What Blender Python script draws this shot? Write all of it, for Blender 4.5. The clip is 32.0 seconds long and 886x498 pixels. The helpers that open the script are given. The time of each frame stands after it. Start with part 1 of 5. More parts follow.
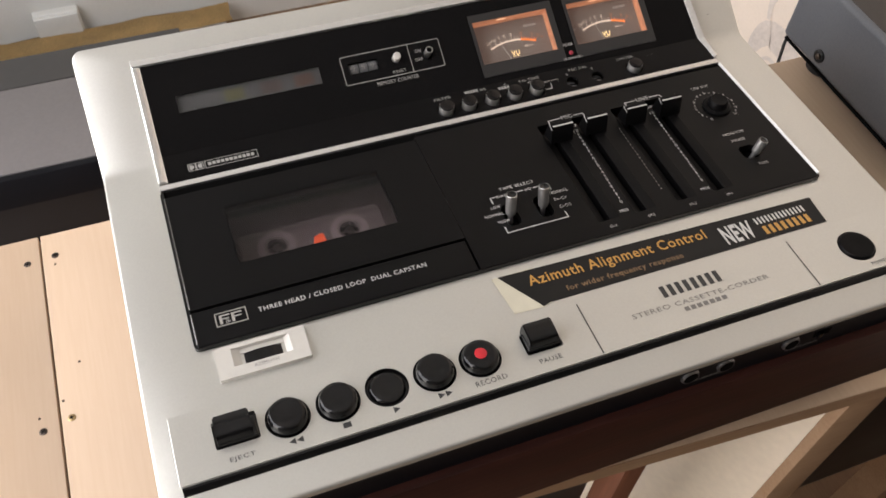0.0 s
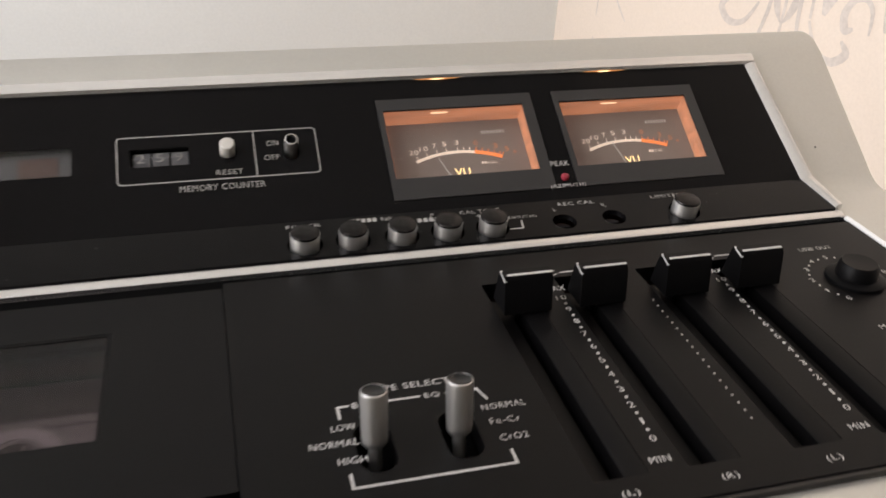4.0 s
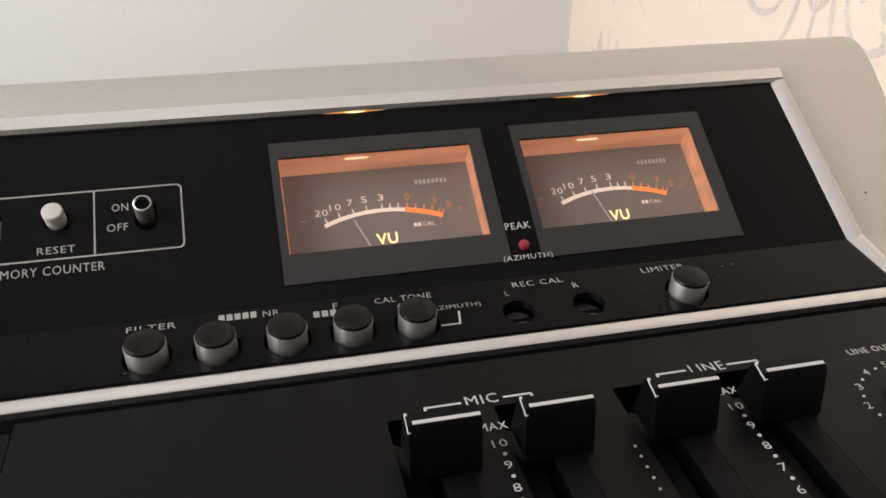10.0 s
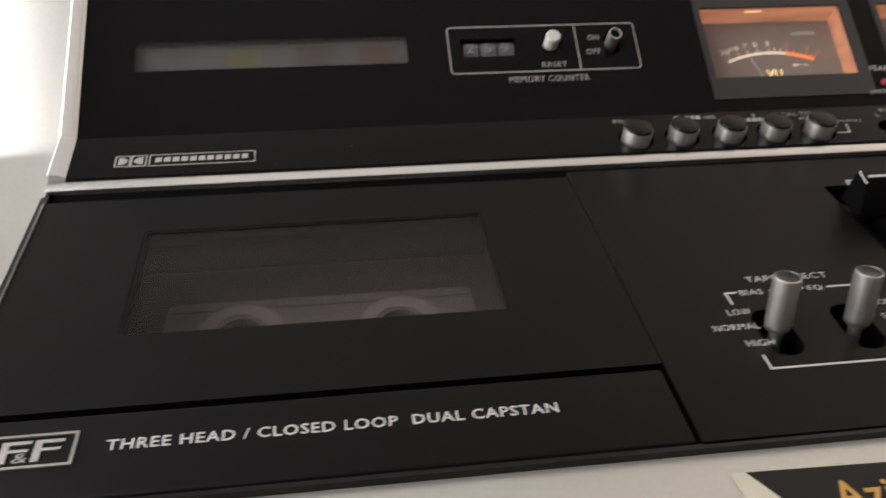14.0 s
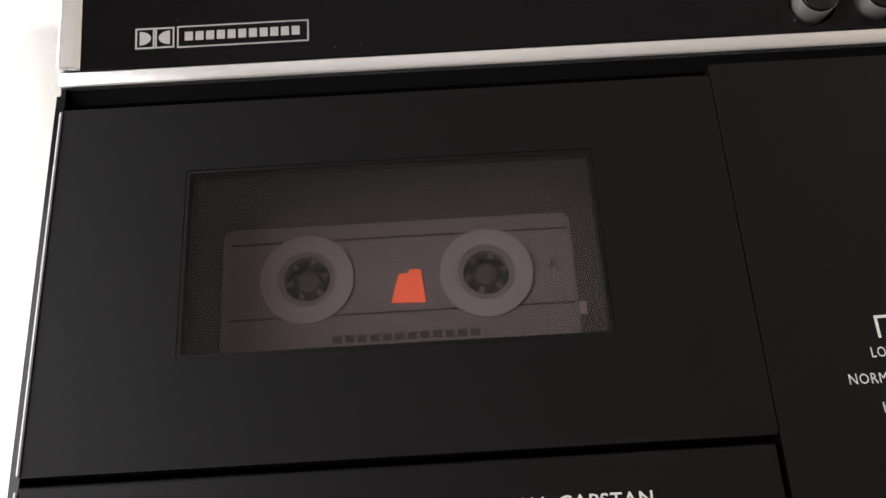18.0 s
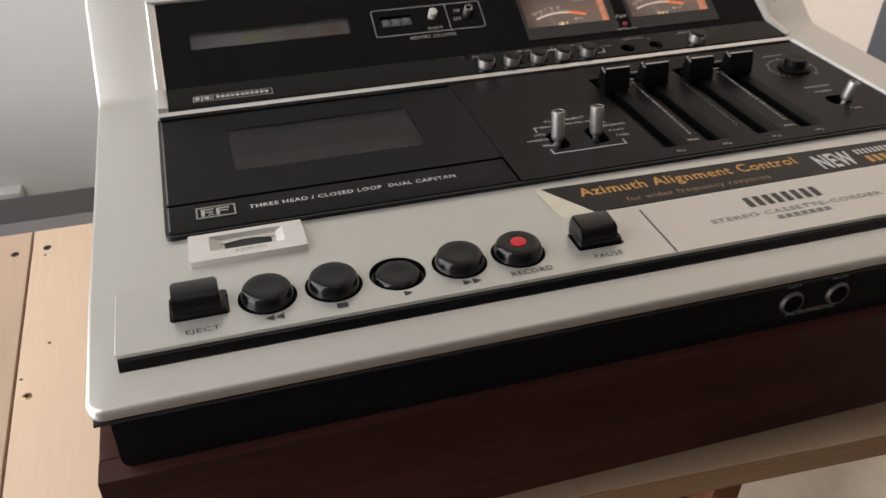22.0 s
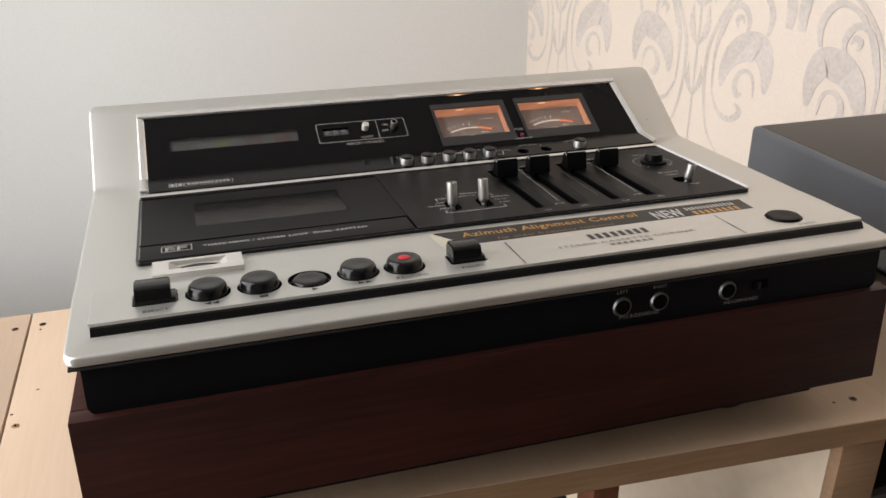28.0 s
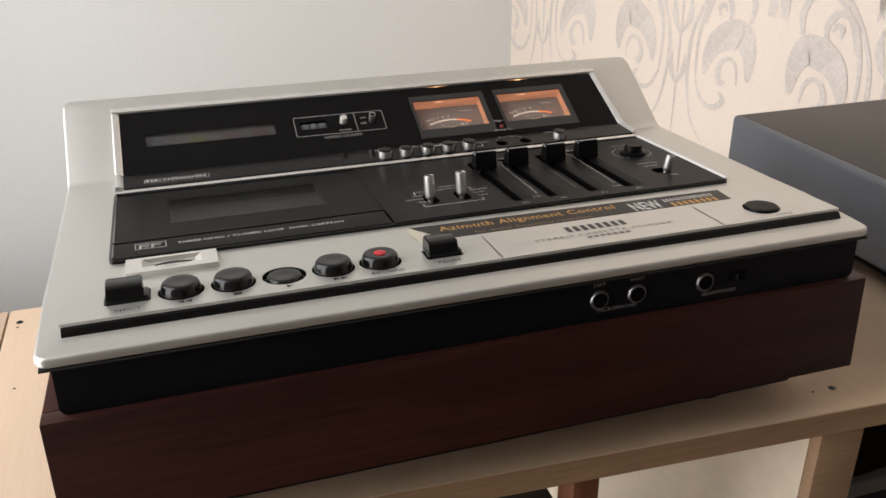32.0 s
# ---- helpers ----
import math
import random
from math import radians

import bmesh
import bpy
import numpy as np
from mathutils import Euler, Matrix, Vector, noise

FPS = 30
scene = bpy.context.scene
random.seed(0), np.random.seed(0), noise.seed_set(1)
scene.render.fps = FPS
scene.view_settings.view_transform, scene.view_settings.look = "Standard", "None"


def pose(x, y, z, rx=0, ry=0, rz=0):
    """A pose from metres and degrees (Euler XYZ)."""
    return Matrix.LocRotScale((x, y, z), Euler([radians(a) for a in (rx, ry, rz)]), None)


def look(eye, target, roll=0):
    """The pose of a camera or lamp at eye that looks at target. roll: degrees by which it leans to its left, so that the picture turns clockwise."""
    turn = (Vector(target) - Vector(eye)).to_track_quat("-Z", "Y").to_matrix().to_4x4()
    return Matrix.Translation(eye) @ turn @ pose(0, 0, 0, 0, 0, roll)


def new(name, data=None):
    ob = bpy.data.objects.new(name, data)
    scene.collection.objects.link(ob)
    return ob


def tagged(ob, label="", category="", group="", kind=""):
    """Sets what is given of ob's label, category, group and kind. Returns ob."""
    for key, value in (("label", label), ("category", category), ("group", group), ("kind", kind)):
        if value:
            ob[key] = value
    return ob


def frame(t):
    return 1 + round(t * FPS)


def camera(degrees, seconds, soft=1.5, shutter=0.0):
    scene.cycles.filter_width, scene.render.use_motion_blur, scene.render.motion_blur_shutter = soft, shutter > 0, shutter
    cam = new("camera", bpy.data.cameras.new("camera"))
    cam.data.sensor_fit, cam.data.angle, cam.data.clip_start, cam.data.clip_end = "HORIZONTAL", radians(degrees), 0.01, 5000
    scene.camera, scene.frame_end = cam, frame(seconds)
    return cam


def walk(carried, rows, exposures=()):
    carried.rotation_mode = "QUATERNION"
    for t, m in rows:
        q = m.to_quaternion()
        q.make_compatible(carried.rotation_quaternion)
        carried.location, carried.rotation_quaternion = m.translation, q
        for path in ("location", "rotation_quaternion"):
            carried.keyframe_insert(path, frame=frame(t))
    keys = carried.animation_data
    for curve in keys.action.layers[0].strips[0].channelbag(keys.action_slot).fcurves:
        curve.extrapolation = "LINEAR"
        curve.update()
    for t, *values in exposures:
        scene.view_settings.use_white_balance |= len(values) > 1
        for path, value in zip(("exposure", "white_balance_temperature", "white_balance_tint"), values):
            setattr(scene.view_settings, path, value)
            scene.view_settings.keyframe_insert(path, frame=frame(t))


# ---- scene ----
cam = camera(54.30, 32.0, soft=1.55, shutter=0.5)
# seconds, eye and target in decimetres from the deck's control panel, roll
ROWS = [
    (0, 0.1032, -2.7037, 3.5161, 0.5905, -1.5139, 1.9841, 2.38),
    (0.5, -0.0285, -2.7116, 3.1768, 0.5259, -1.4406, 1.7355, 2.88),
    (1, -0.0607, -2.6117, 2.7109, 0.5391, -1.2728, 1.3516, 3.62),
    (1.5, -0.0082, -2.4543, 2.3505, 0.6236, -1.0436, 1.0814, 4.43),
    (2, 0.1575, -2.2846, 2.0252, 0.7892, -0.7978, 0.8462, 4.59),
    (2.5, 0.4162, -2.0983, 1.7620, 1.0184, -0.5326, 0.6730, 4.61),
    (3, 0.7321, -1.9010, 1.5625, 1.2834, -0.2751, 0.5365, 3.99),
    (3.5, 1.0552, -1.5853, 1.4174, 1.5703, 0.0706, 0.4211, 3.29),
    (4, 1.3801, -1.3048, 1.3276, 1.8668, 0.3720, 0.3522, 2.58),
    (4.5, 1.5630, -1.0568, 1.2345, 2.0421, 0.6295, 0.2717, 2.45),
    (6.5, 1.8590, -0.6224, 1.1957, 2.3172, 1.0576, 0.2120, 1.62),
    (7, 1.8845, -0.6130, 1.1955, 2.3381, 1.0653, 0.2068, 1.32),
    (7.5, 1.8935, -0.5987, 1.1872, 2.3359, 1.0817, 0.1970, 1.01),
    (8, 1.8840, -0.5937, 1.1824, 2.3128, 1.0907, 0.1930, 0.80),
    (8.5, 1.8607, -0.5861, 1.1752, 2.2750, 1.1014, 0.1850, 0.67),
    (9, 1.8553, -0.5909, 1.1695, 2.2629, 1.0974, 0.1778, 0.68),
    (9.5, 1.8586, -0.5930, 1.1759, 2.2783, 1.0899, 0.1800, 1.01),
    (10, 1.8713, -0.5965, 1.1889, 2.2941, 1.0856, 0.1929, 1.09),
    (10.5, 1.8646, -0.5971, 1.1943, 2.2846, 1.0839, 0.1952, 1.00),
    (11, 1.8519, -0.6624, 1.1986, 2.2654, 1.0254, 0.2084, 0.76),
    (11.5, 1.7217, -0.8009, 1.2538, 2.1351, 0.8862, 0.2623, 0.94),
    (12, 1.5123, -0.9716, 1.2890, 1.9101, 0.7243, 0.3062, 1.14),
    (12.5, 1.3519, -1.0729, 1.2847, 1.7238, 0.6235, 0.2927, 1.22),
    (13, 1.1278, -1.2147, 1.2379, 1.4654, 0.4966, 0.2594, 1.13),
    (13.5, 0.8609, -1.3188, 1.2280, 1.1549, 0.3850, 0.2226, 1.32),
    (14, 0.6675, -1.2583, 1.2685, 0.9176, 0.3644, 0.1264, 1.56),
    (14.5, 0.5882, -1.0765, 1.3850, 0.7733, 0.4068, 0.0563, 0.73),
    (15, 0.5960, -0.8527, 1.4453, 0.7161, 0.4592, -0.0595, 0.04),
    (15.5, 0.6665, -0.5859, 1.5260, 0.7160, 0.5249, -0.1364, -1.12),
    (17.5, 0.7142, -0.1801, 1.6785, 0.7255, 0.5638, -0.1780, -2.13),
    (18, 0.7186, -0.1783, 1.6932, 0.7350, 0.5513, -0.1689, -2.05),
    (18.5, 0.7195, -0.1980, 1.7011, 0.7348, 0.5364, -0.1592, -2.17),
    (19, 0.7371, -0.2552, 1.7182, 0.7525, 0.5008, -0.1333, -2.44),
    (19.5, 0.7467, -0.4915, 1.7615, 0.7681, 0.3206, -0.0661, -2.70),
    (20, 0.6401, -0.9568, 1.8457, 0.7125, -0.0109, 0.0850, -1.08),
    (20.5, 0.4972, -1.6255, 1.9351, 0.6599, -0.4654, 0.3140, -0.53),
    (21, 0.3772, -2.2556, 1.9360, 0.6381, -0.9094, 0.4802, -1.01),
    (21.5, 0.1940, -2.7869, 1.9492, 0.5721, -1.2996, 0.6667, -0.56),
    (22, 0.0970, -3.1798, 1.8498, 0.5756, -1.5957, 0.7267, -0.14),
    (22.5, -0.1053, -3.4678, 1.7030, 0.4804, -1.8390, 0.7010, 0.22),
    (23, -0.3043, -3.7068, 1.6050, 0.3921, -2.0598, 0.7093, 0.28),
    (23.5, -0.2608, -3.9124, 1.6656, 0.4729, -2.2252, 0.8813, 0.30),
    (24, -0.0221, -4.1100, 1.6093, 0.6734, -2.3818, 0.8816, 0.50),
    (24.5, 0.1259, -4.2871, 1.6341, 0.7724, -2.5337, 0.9214, 0.91),
    (25, 0.1018, -4.3680, 1.6597, 0.7265, -2.6016, 0.9601, 0.99),
    (25.5, 0.1185, -4.4799, 1.6377, 0.7104, -2.6985, 0.9478, 0.64),
    (27.5, 0.1875, -4.4867, 1.6297, 0.7403, -2.7077, 0.9019, -0.72),
    (28, 0.1917, -4.5015, 1.6459, 0.7308, -2.7211, 0.9113, -1.00),
    (28.5, 0.1850, -4.5143, 1.6482, 0.7191, -2.7330, 0.9123, -1.10),
    (29, 0.2104, -4.5177, 1.6638, 0.7480, -2.7389, 0.9246, -1.25),
    (29.5, 0.2371, -4.4962, 1.6542, 0.7820, -2.7213, 0.9109, -1.37),
    (30, 0.2500, -4.4969, 1.6520, 0.7967, -2.7245, 0.9038, -1.39),
    (30.5, 0.2422, -4.4972, 1.6576, 0.7914, -2.7277, 0.9044, -1.36),
    (31, 0.2336, -4.5053, 1.6645, 0.7831, -2.7369, 0.9089, -1.37),
    (31.5, 0.2512, -4.5011, 1.6726, 0.8048, -2.7345, 0.9159, -1.41),
    (32, 0.2630, -4.4887, 1.6587, 0.8232, -2.7245, 0.9011, -1.30),
]
LIFT = 0.82  # height of the control panel above the floor


def spot(x, y, z):
    """A place given in decimetres from the deck's control panel, in the world."""
    return Vector((0.1 * x, 0.1 * y, LIFT + 0.1 * z))


EXPOSURES = [(0.0, 0.12, 6525, 12.5), (4.0, 0.12, 6525, 12.5), (8.0, 0.16, 6525, 12.5), (12.0, 0.14, 6525, 12.5), (13.2, 0.22, 6525, 12.5), (14.0, 0.0, 6510, 13), (15.0, 0.12, 6490, 13.5), (19.0, 0.14, 6490, 13.5), (20.0, 0.33, 6500, 13.5), (21.0, 0.0, 6525, 12.5), (22.0, -0.18, 6525, 12.5), (24.0, 0.0, 6440, 11), (32.0, 0.0, 6440, 11)]
# the deck stands tipped a little towards its front; the camera's rows go by the deck
TABLE_Z, TIP_ANGLE = -1.155, -2.977
TIP = Matrix.Translation((0, 0.45, TABLE_Z)) @ Matrix.Rotation(radians(TIP_ANGLE), 4, "X") @ Matrix.Translation((0, -0.45, -TABLE_Z))
HINGE = spot(0, 0.45, TABLE_Z)
TIP_METRES = Matrix.Translation(HINGE) @ Matrix.Rotation(radians(TIP_ANGLE), 4, "X") @ Matrix.Translation(-HINGE)
walk(cam, [(t, TIP_METRES @ look(spot(ex, ey, ez), spot(tx, ty, tz), r)) for t, ex, ey, ez, tx, ty, tz, r in ROWS], EXPOSURES)

# ---- light ----
world = bpy.data.worlds.new("world")
scene.world = world
world.use_nodes = True
sky = world.node_tree.nodes.new("ShaderNodeTexSky")
sky.sky_type, sky.sun_disc = "NISHITA", False
sky.sun_elevation, sky.sun_rotation = radians(28), radians(250)
world.node_tree.links.new(sky.outputs[0], world.node_tree.nodes["Background"].inputs[0])
world.node_tree.nodes["Background"].inputs[1].default_value = 0.1


def area_lamp(name, eye, target, size_x, size_y, watts, colour):
    data = bpy.data.lights.new(name, "AREA")
    data.shape, data.size, data.size_y, data.energy, data.color = "RECTANGLE", size_x, size_y, watts, colour
    ob = new(name, data)
    ob.matrix_world = look(eye, target)
    return ob


# the room's corner behind the deck, and the way its papered wall runs
CORNER, TURN_AWAY = (7.42, 13.0), 13.0
ROOM_TURN = Matrix.Translation((CORNER[0], CORNER[1], 0)) @ Matrix.Rotation(radians(TURN_AWAY), 4, "Z")

# the daylight that comes in through the window in the left wall
area_lamp("window_daylight", spot(*(ROOM_TURN @ Vector((-16.34, -7.92, 3.4)))), spot(*(ROOM_TURN @ Vector((-9.74, -8.42, 2.6)))), 1.15, 1.88, 28.5, (0.966, 0.956, 0.97))


# ---- materials ----
def material(name, colour, rough=0.5, metal=0.0, vary=0.08, grain=60.0, blotch=6.0, bump=0.0, coat=0.0, stretch=(1, 1, 1), dark=None, spec=0.5, rough_vary=0.06):
    """A plain surface with fine grain, larger stains and a little relief."""
    m = bpy.data.materials.new(name)
    m.use_nodes = True
    t, b = m.node_tree, m.node_tree.nodes["Principled BSDF"]
    link, node = t.links.new, t.nodes.new
    place = node("ShaderNodeTexCoord")
    turn = node("ShaderNodeMapping")
    turn.inputs["Scale"].default_value = stretch
    link(place.outputs["Object"], turn.inputs["Vector"])
    fine, wide = node("ShaderNodeTexNoise"), node("ShaderNodeTexNoise")
    fine.inputs["Scale"].default_value, wide.inputs["Scale"].default_value = grain, blotch
    fine.inputs["Detail"].default_value, wide.inputs["Detail"].default_value = 6, 4
    link(turn.outputs[0], fine.inputs["Vector"]), link(turn.outputs[0], wide.inputs["Vector"])
    both = node("ShaderNodeMath")
    both.operation = "ADD"
    link(fine.outputs[0], both.inputs[0]), link(wide.outputs[0], both.inputs[1])
    ramp = node("ShaderNodeValToRGB")
    low = dark or tuple(c * (1 - 2.2 * vary) for c in colour)
    high = tuple(min(1, c * (1 + vary)) for c in colour)
    ramp.color_ramp.elements[0].position, ramp.color_ramp.elements[1].position = 0.3, 0.72
    ramp.color_ramp.elements[0].color, ramp.color_ramp.elements[1].color = (*low, 1), (*high, 1)
    half = node("ShaderNodeMath")
    half.operation, half.inputs[1].default_value = "MULTIPLY", 0.5
    link(both.outputs[0], half.inputs[0]), link(half.outputs[0], ramp.inputs[0])
    link(ramp.outputs[0], b.inputs["Base Color"])
    gloss = node("ShaderNodeMapRange")
    gloss.inputs["To Min"].default_value, gloss.inputs["To Max"].default_value = max(0.02, rough - rough_vary), rough + rough_vary
    link(wide.outputs[0], gloss.inputs["Value"]), link(gloss.outputs[0], b.inputs["Roughness"])
    b.inputs["Metallic"].default_value, b.inputs["Coat Weight"].default_value = metal, coat
    b.inputs["Specular IOR Level"].default_value = spec
    if bump:
        relief = node("ShaderNodeBump")
        relief.inputs["Strength"].default_value, relief.inputs["Distance"].default_value = bump, 0.0004
        link(fine.outputs[0], relief.inputs["Height"]), link(relief.outputs[0], b.inputs["Normal"])
    return m


def wood(name, light, dark, along="y", scale=1.0, rough=0.5, coat=0.0, rings=14.0, spec=0.4):
    """Sawn or veneered wood with long grain."""
    m = bpy.data.materials.new(name)
    m.use_nodes = True
    t, b = m.node_tree, m.node_tree.nodes["Principled BSDF"]
    link, node = t.links.new, t.nodes.new
    place, turn = node("ShaderNodeTexCoord"), node("ShaderNodeMapping")
    long = {"x": (0.06, 1, 1), "y": (1, 0.06, 1), "z": (1, 1, 0.06)}[along]
    turn.inputs["Scale"].default_value = tuple(v * scale for v in long)
    link(place.outputs["Object"], turn.inputs["Vector"])
    grain, band, stain = node("ShaderNodeTexNoise"), node("ShaderNodeTexNoise"), node("ShaderNodeTexNoise")
    grain.inputs["Scale"].default_value, grain.inputs["Detail"].default_value = 380, 5
    band.inputs["Scale"].default_value, band.inputs["Detail"].default_value, band.inputs["Distortion"].default_value = rings, 5, 0.6
    stain.inputs["Scale"].default_value = 5
    link(turn.outputs[0], grain.inputs["Vector"]), link(turn.outputs[0], band.inputs["Vector"]), link(place.outputs["Object"], stain.inputs["Vector"])
    mix = node("ShaderNodeMix")
    mix.inputs["Factor"].default_value = 0.4
    link(band.outputs[0], mix.inputs["A"]), link(grain.outputs[0], mix.inputs["B"])
    ramp = node("ShaderNodeValToRGB")
    ramp.color_ramp.elements[0].position, ramp.color_ramp.elements[1].position = 0.34, 0.66
    ramp.color_ramp.elements[0].color, ramp.color_ramp.elements[1].color = (*dark, 1), (*light, 1)
    link(mix.outputs["Result"], ramp.inputs[0])
    soil = node("ShaderNodeMix")
    soil.data_type, soil.blend_type, soil.inputs["Factor"].default_value = "RGBA", "MULTIPLY", 0.25
    link(ramp.outputs[0], soil.inputs["A"]), link(stain.outputs[0], soil.inputs["B"])
    link(soil.outputs["Result"], b.inputs["Base Color"])
    b.inputs["Roughness"].default_value, b.inputs["Coat Weight"].default_value = rough, coat
    b.inputs["Specular IOR Level"].default_value = spec
    relief = node("ShaderNodeBump")
    relief.inputs["Strength"].default_value, relief.inputs["Distance"].default_value = 0.25, 0.0003
    link(grain.outputs[0], relief.inputs["Height"]), link(relief.outputs[0], b.inputs["Normal"])
    return m


def glow(name, colour, strength, base=(0.02, 0.02, 0.02)):
    m = bpy.data.materials.new(name)
    m.use_nodes = True
    b = m.node_tree.nodes["Principled BSDF"]
    b.inputs["Base Color"].default_value = (*base, 1)
    b.inputs["Emission Color"].default_value, b.inputs["Emission Strength"].default_value = (*colour, 1), strength
    b.inputs["Roughness"].default_value = 0.4
    return m


def pane(name, tint, gloss=1.0, rough=0.04, haze=0.0):
    """A clear or tinted sheet of plastic: light passes straight through, with a surface sheen that grows at flat angles
    and a thin pale haze.
    """
    m = bpy.data.materials.new(name)
    m.use_nodes = True
    t = m.node_tree
    t.nodes.clear()
    out, mix, clear, shine, facing, veil, veiled = (t.nodes.new(n) for n in ("ShaderNodeOutputMaterial", "ShaderNodeMixShader", "ShaderNodeBsdfTransparent", "ShaderNodeBsdfGlossy", "ShaderNodeLayerWeight", "ShaderNodeBsdfDiffuse", "ShaderNodeMixShader"))
    clear.inputs[0].default_value, shine.inputs["Roughness"].default_value = (*tint, 1), rough
    shine.inputs[0].default_value = (gloss, gloss, gloss, 1)
    veil.inputs[0].default_value = (0.5, 0.48, 0.48, 1)
    power, scale = t.nodes.new("ShaderNodeMath"), t.nodes.new("ShaderNodeMath")
    power.operation, power.inputs[1].default_value = "POWER", 5.0
    scale.operation, scale.inputs[1].default_value, scale.inputs[2].default_value = "MULTIPLY_ADD", 0.9, 0.035
    t.links.new(facing.outputs["Facing"], power.inputs[0]), t.links.new(power.outputs[0], scale.inputs[0])
    veiled.inputs[0].default_value = haze
    t.links.new(clear.outputs[0], veiled.inputs[1]), t.links.new(veil.outputs[0], veiled.inputs[2])
    t.links.new(scale.outputs[0], mix.inputs[0]), t.links.new(veiled.outputs[0], mix.inputs[1]), t.links.new(shine.outputs[0], mix.inputs[2])
    t.links.new(mix.outputs[0], out.inputs[0])
    return m


SILVER = material("champagne_silver_paint", (0.60, 0.595, 0.555), 0.34, 0.68, 0.03, 900, 9, 0.05, spec=0.5)
SILVER_EDGE = material("polished_aluminium", (0.86, 0.86, 0.85), 0.24, 0.95, 0.04, 300, 20, 0.0, stretch=(0.1, 1, 1))
EDGE_LIGHT = material("bright_cut_aluminium_edge", (0.88, 0.88, 0.87), 0.35, 0.35, 0.03, 300, 20)
BRUSHED = material("brushed_aluminium", (0.62, 0.61, 0.59), 0.40, 0.95, 0.08, 500, 30, 0.1, stretch=(1, 1, 0.06))
# metal for the highlight lines added to glossy black edges
GLEAM_EDGE = material("dark_gleam_metal", (0.24, 0.24, 0.24), 0.18, 0.9, 0.1, 300, 20)
EMBLEM_METAL = material("dull_emblem_silver", (0.52, 0.51, 0.48), 0.35, 0.8, 0.1, 500, 40)
BLACK = material("black_anodised_panel", (0.0022, 0.0020, 0.0022), 0.44, 0.0, 0.10, 1200, 14, 0.06, spec=0.16)
GLOSS_BLACK = material("glossy_black_plastic", (0.0052, 0.0049, 0.0051), 0.10, 0.0, 0.10, 400, 10, 0.0, rough_vary=0.03, spec=0.085)
KNOB_BLACK = material("matt_black_knob_plastic", (0.0028, 0.0027, 0.003), 0.42, 0.0, 0.12, 300, 30, 0.02, spec=0.10)
KEY_BLACK = material("black_key_plastic", (0.005, 0.005, 0.0054), 0.17, 0.0, 0.12, 300, 30, 0.02, spec=0.38)
# near black for hollows and gaps, their shade put into the colour
PIT = material("unlit_recess_black", (0.003, 0.003, 0.003), 0.8, 0.0, 0.1, spec=0.05)
DARK_METAL = material("black_painted_steel", (0.0065, 0.0068, 0.0088), 0.45, 0.0, 0.10, 300, 9, spec=0.12)
WHITE_INK = material("white_print", (0.56, 0.55, 0.53), 0.55, 0.0, 0.06, 700, 30)
GREY_INK = material("grey_print", (0.34, 0.33, 0.31), 0.55, 0.0, 0.06, 700, 30)
DIGIT_INK = material("faded_digit_print", (0.20, 0.195, 0.185), 0.55, 0.0, 0.06, 700, 30)
DARK_INK = material("dark_grey_print", (0.18, 0.17, 0.155), 0.5, 0.0, 0.06, 700, 30)
BLACK_INK = material("black_print", (0.03, 0.03, 0.03), 0.5, 0.0, 0.06, 700, 30)
GOLD_INK = material("orange_yellow_print", (0.50, 0.265, 0.06), 0.45, 0.0, 0.06, 700, 30)
DULL_GOLD_INK = material("dull_gold_print", (0.22, 0.135, 0.065), 0.5, 0.0, 0.06, 700, 30)
CREAM = material("cream_plastic", (0.55, 0.53, 0.485), 0.35, 0.0, 0.04, 200, 20)
RED = material("red_plastic", (0.55, 0.02, 0.03), 0.35, 0.0, 0.08)
VENEER = wood("dark_walnut_veneer", (0.062, 0.0195, 0.0145), (0.019, 0.0075, 0.0062), "x", 1.0, 0.45, 0.0, 30, 0.15)
PINE = wood("raw_pale_timber", (0.69, 0.52, 0.37), (0.63, 0.455, 0.31), "y", 1.0, 0.62)
# darker copy of the pale timber, with the front's shade in its colour
PINE_SHADED = wood("shaded_raw_timber", (0.42, 0.27, 0.16), (0.30, 0.18, 0.10), "x", 1.0, 0.65)
CREAM_PANEL = material("cream_painted_panel", (0.78, 0.68, 0.54), 0.6, 0.0, 0.05, 120, 8, 0.1)
RED_WOOD = wood("reddish_brown_board", (0.26, 0.10, 0.055), (0.16, 0.06, 0.03), "z", 1.0, 0.5)
PLASTER = material("pale_grey_wall_paint", (0.72, 0.72, 0.685), 0.85, 0.0, 0.03, 240, 1.5, 0.25)
PAPER = material("cream_wallpaper", (0.79, 0.70, 0.61), 0.75, 0.0, 0.035, 260, 3, 0.2)
MOTIF = material("silver_grey_wallpaper_print", (0.68, 0.62, 0.57), 0.55, 0.0, 0.10, 160, 12, 0.1)
CEILING_WHITE = material("white_ceiling_paint", (0.78, 0.77, 0.74), 0.9, 0.0, 0.03, 120, 2, 0.2)
FLOOR_WOOD = wood("brown_laminate_floor", (0.28, 0.18, 0.10), (0.18, 0.10, 0.055), "y", 1.0, 0.45)
GREY_STEEL = material("dark_grey_textured_steel", (0.116, 0.122, 0.132), 0.33, 0.0, 0.10, 900, 8, 0.25)
SCREW_STEEL = material("dull_screw_steel", (0.105, 0.085, 0.072), 0.4, 0.9, 0.2, 400, 60)
BRASS = material("brass_plated_screw", (0.46, 0.33, 0.17), 0.35, 0.9, 0.15, 400, 60)
RUBBER = material("black_rubber", (0.012, 0.012, 0.012), 0.7, 0.0, 0.1)
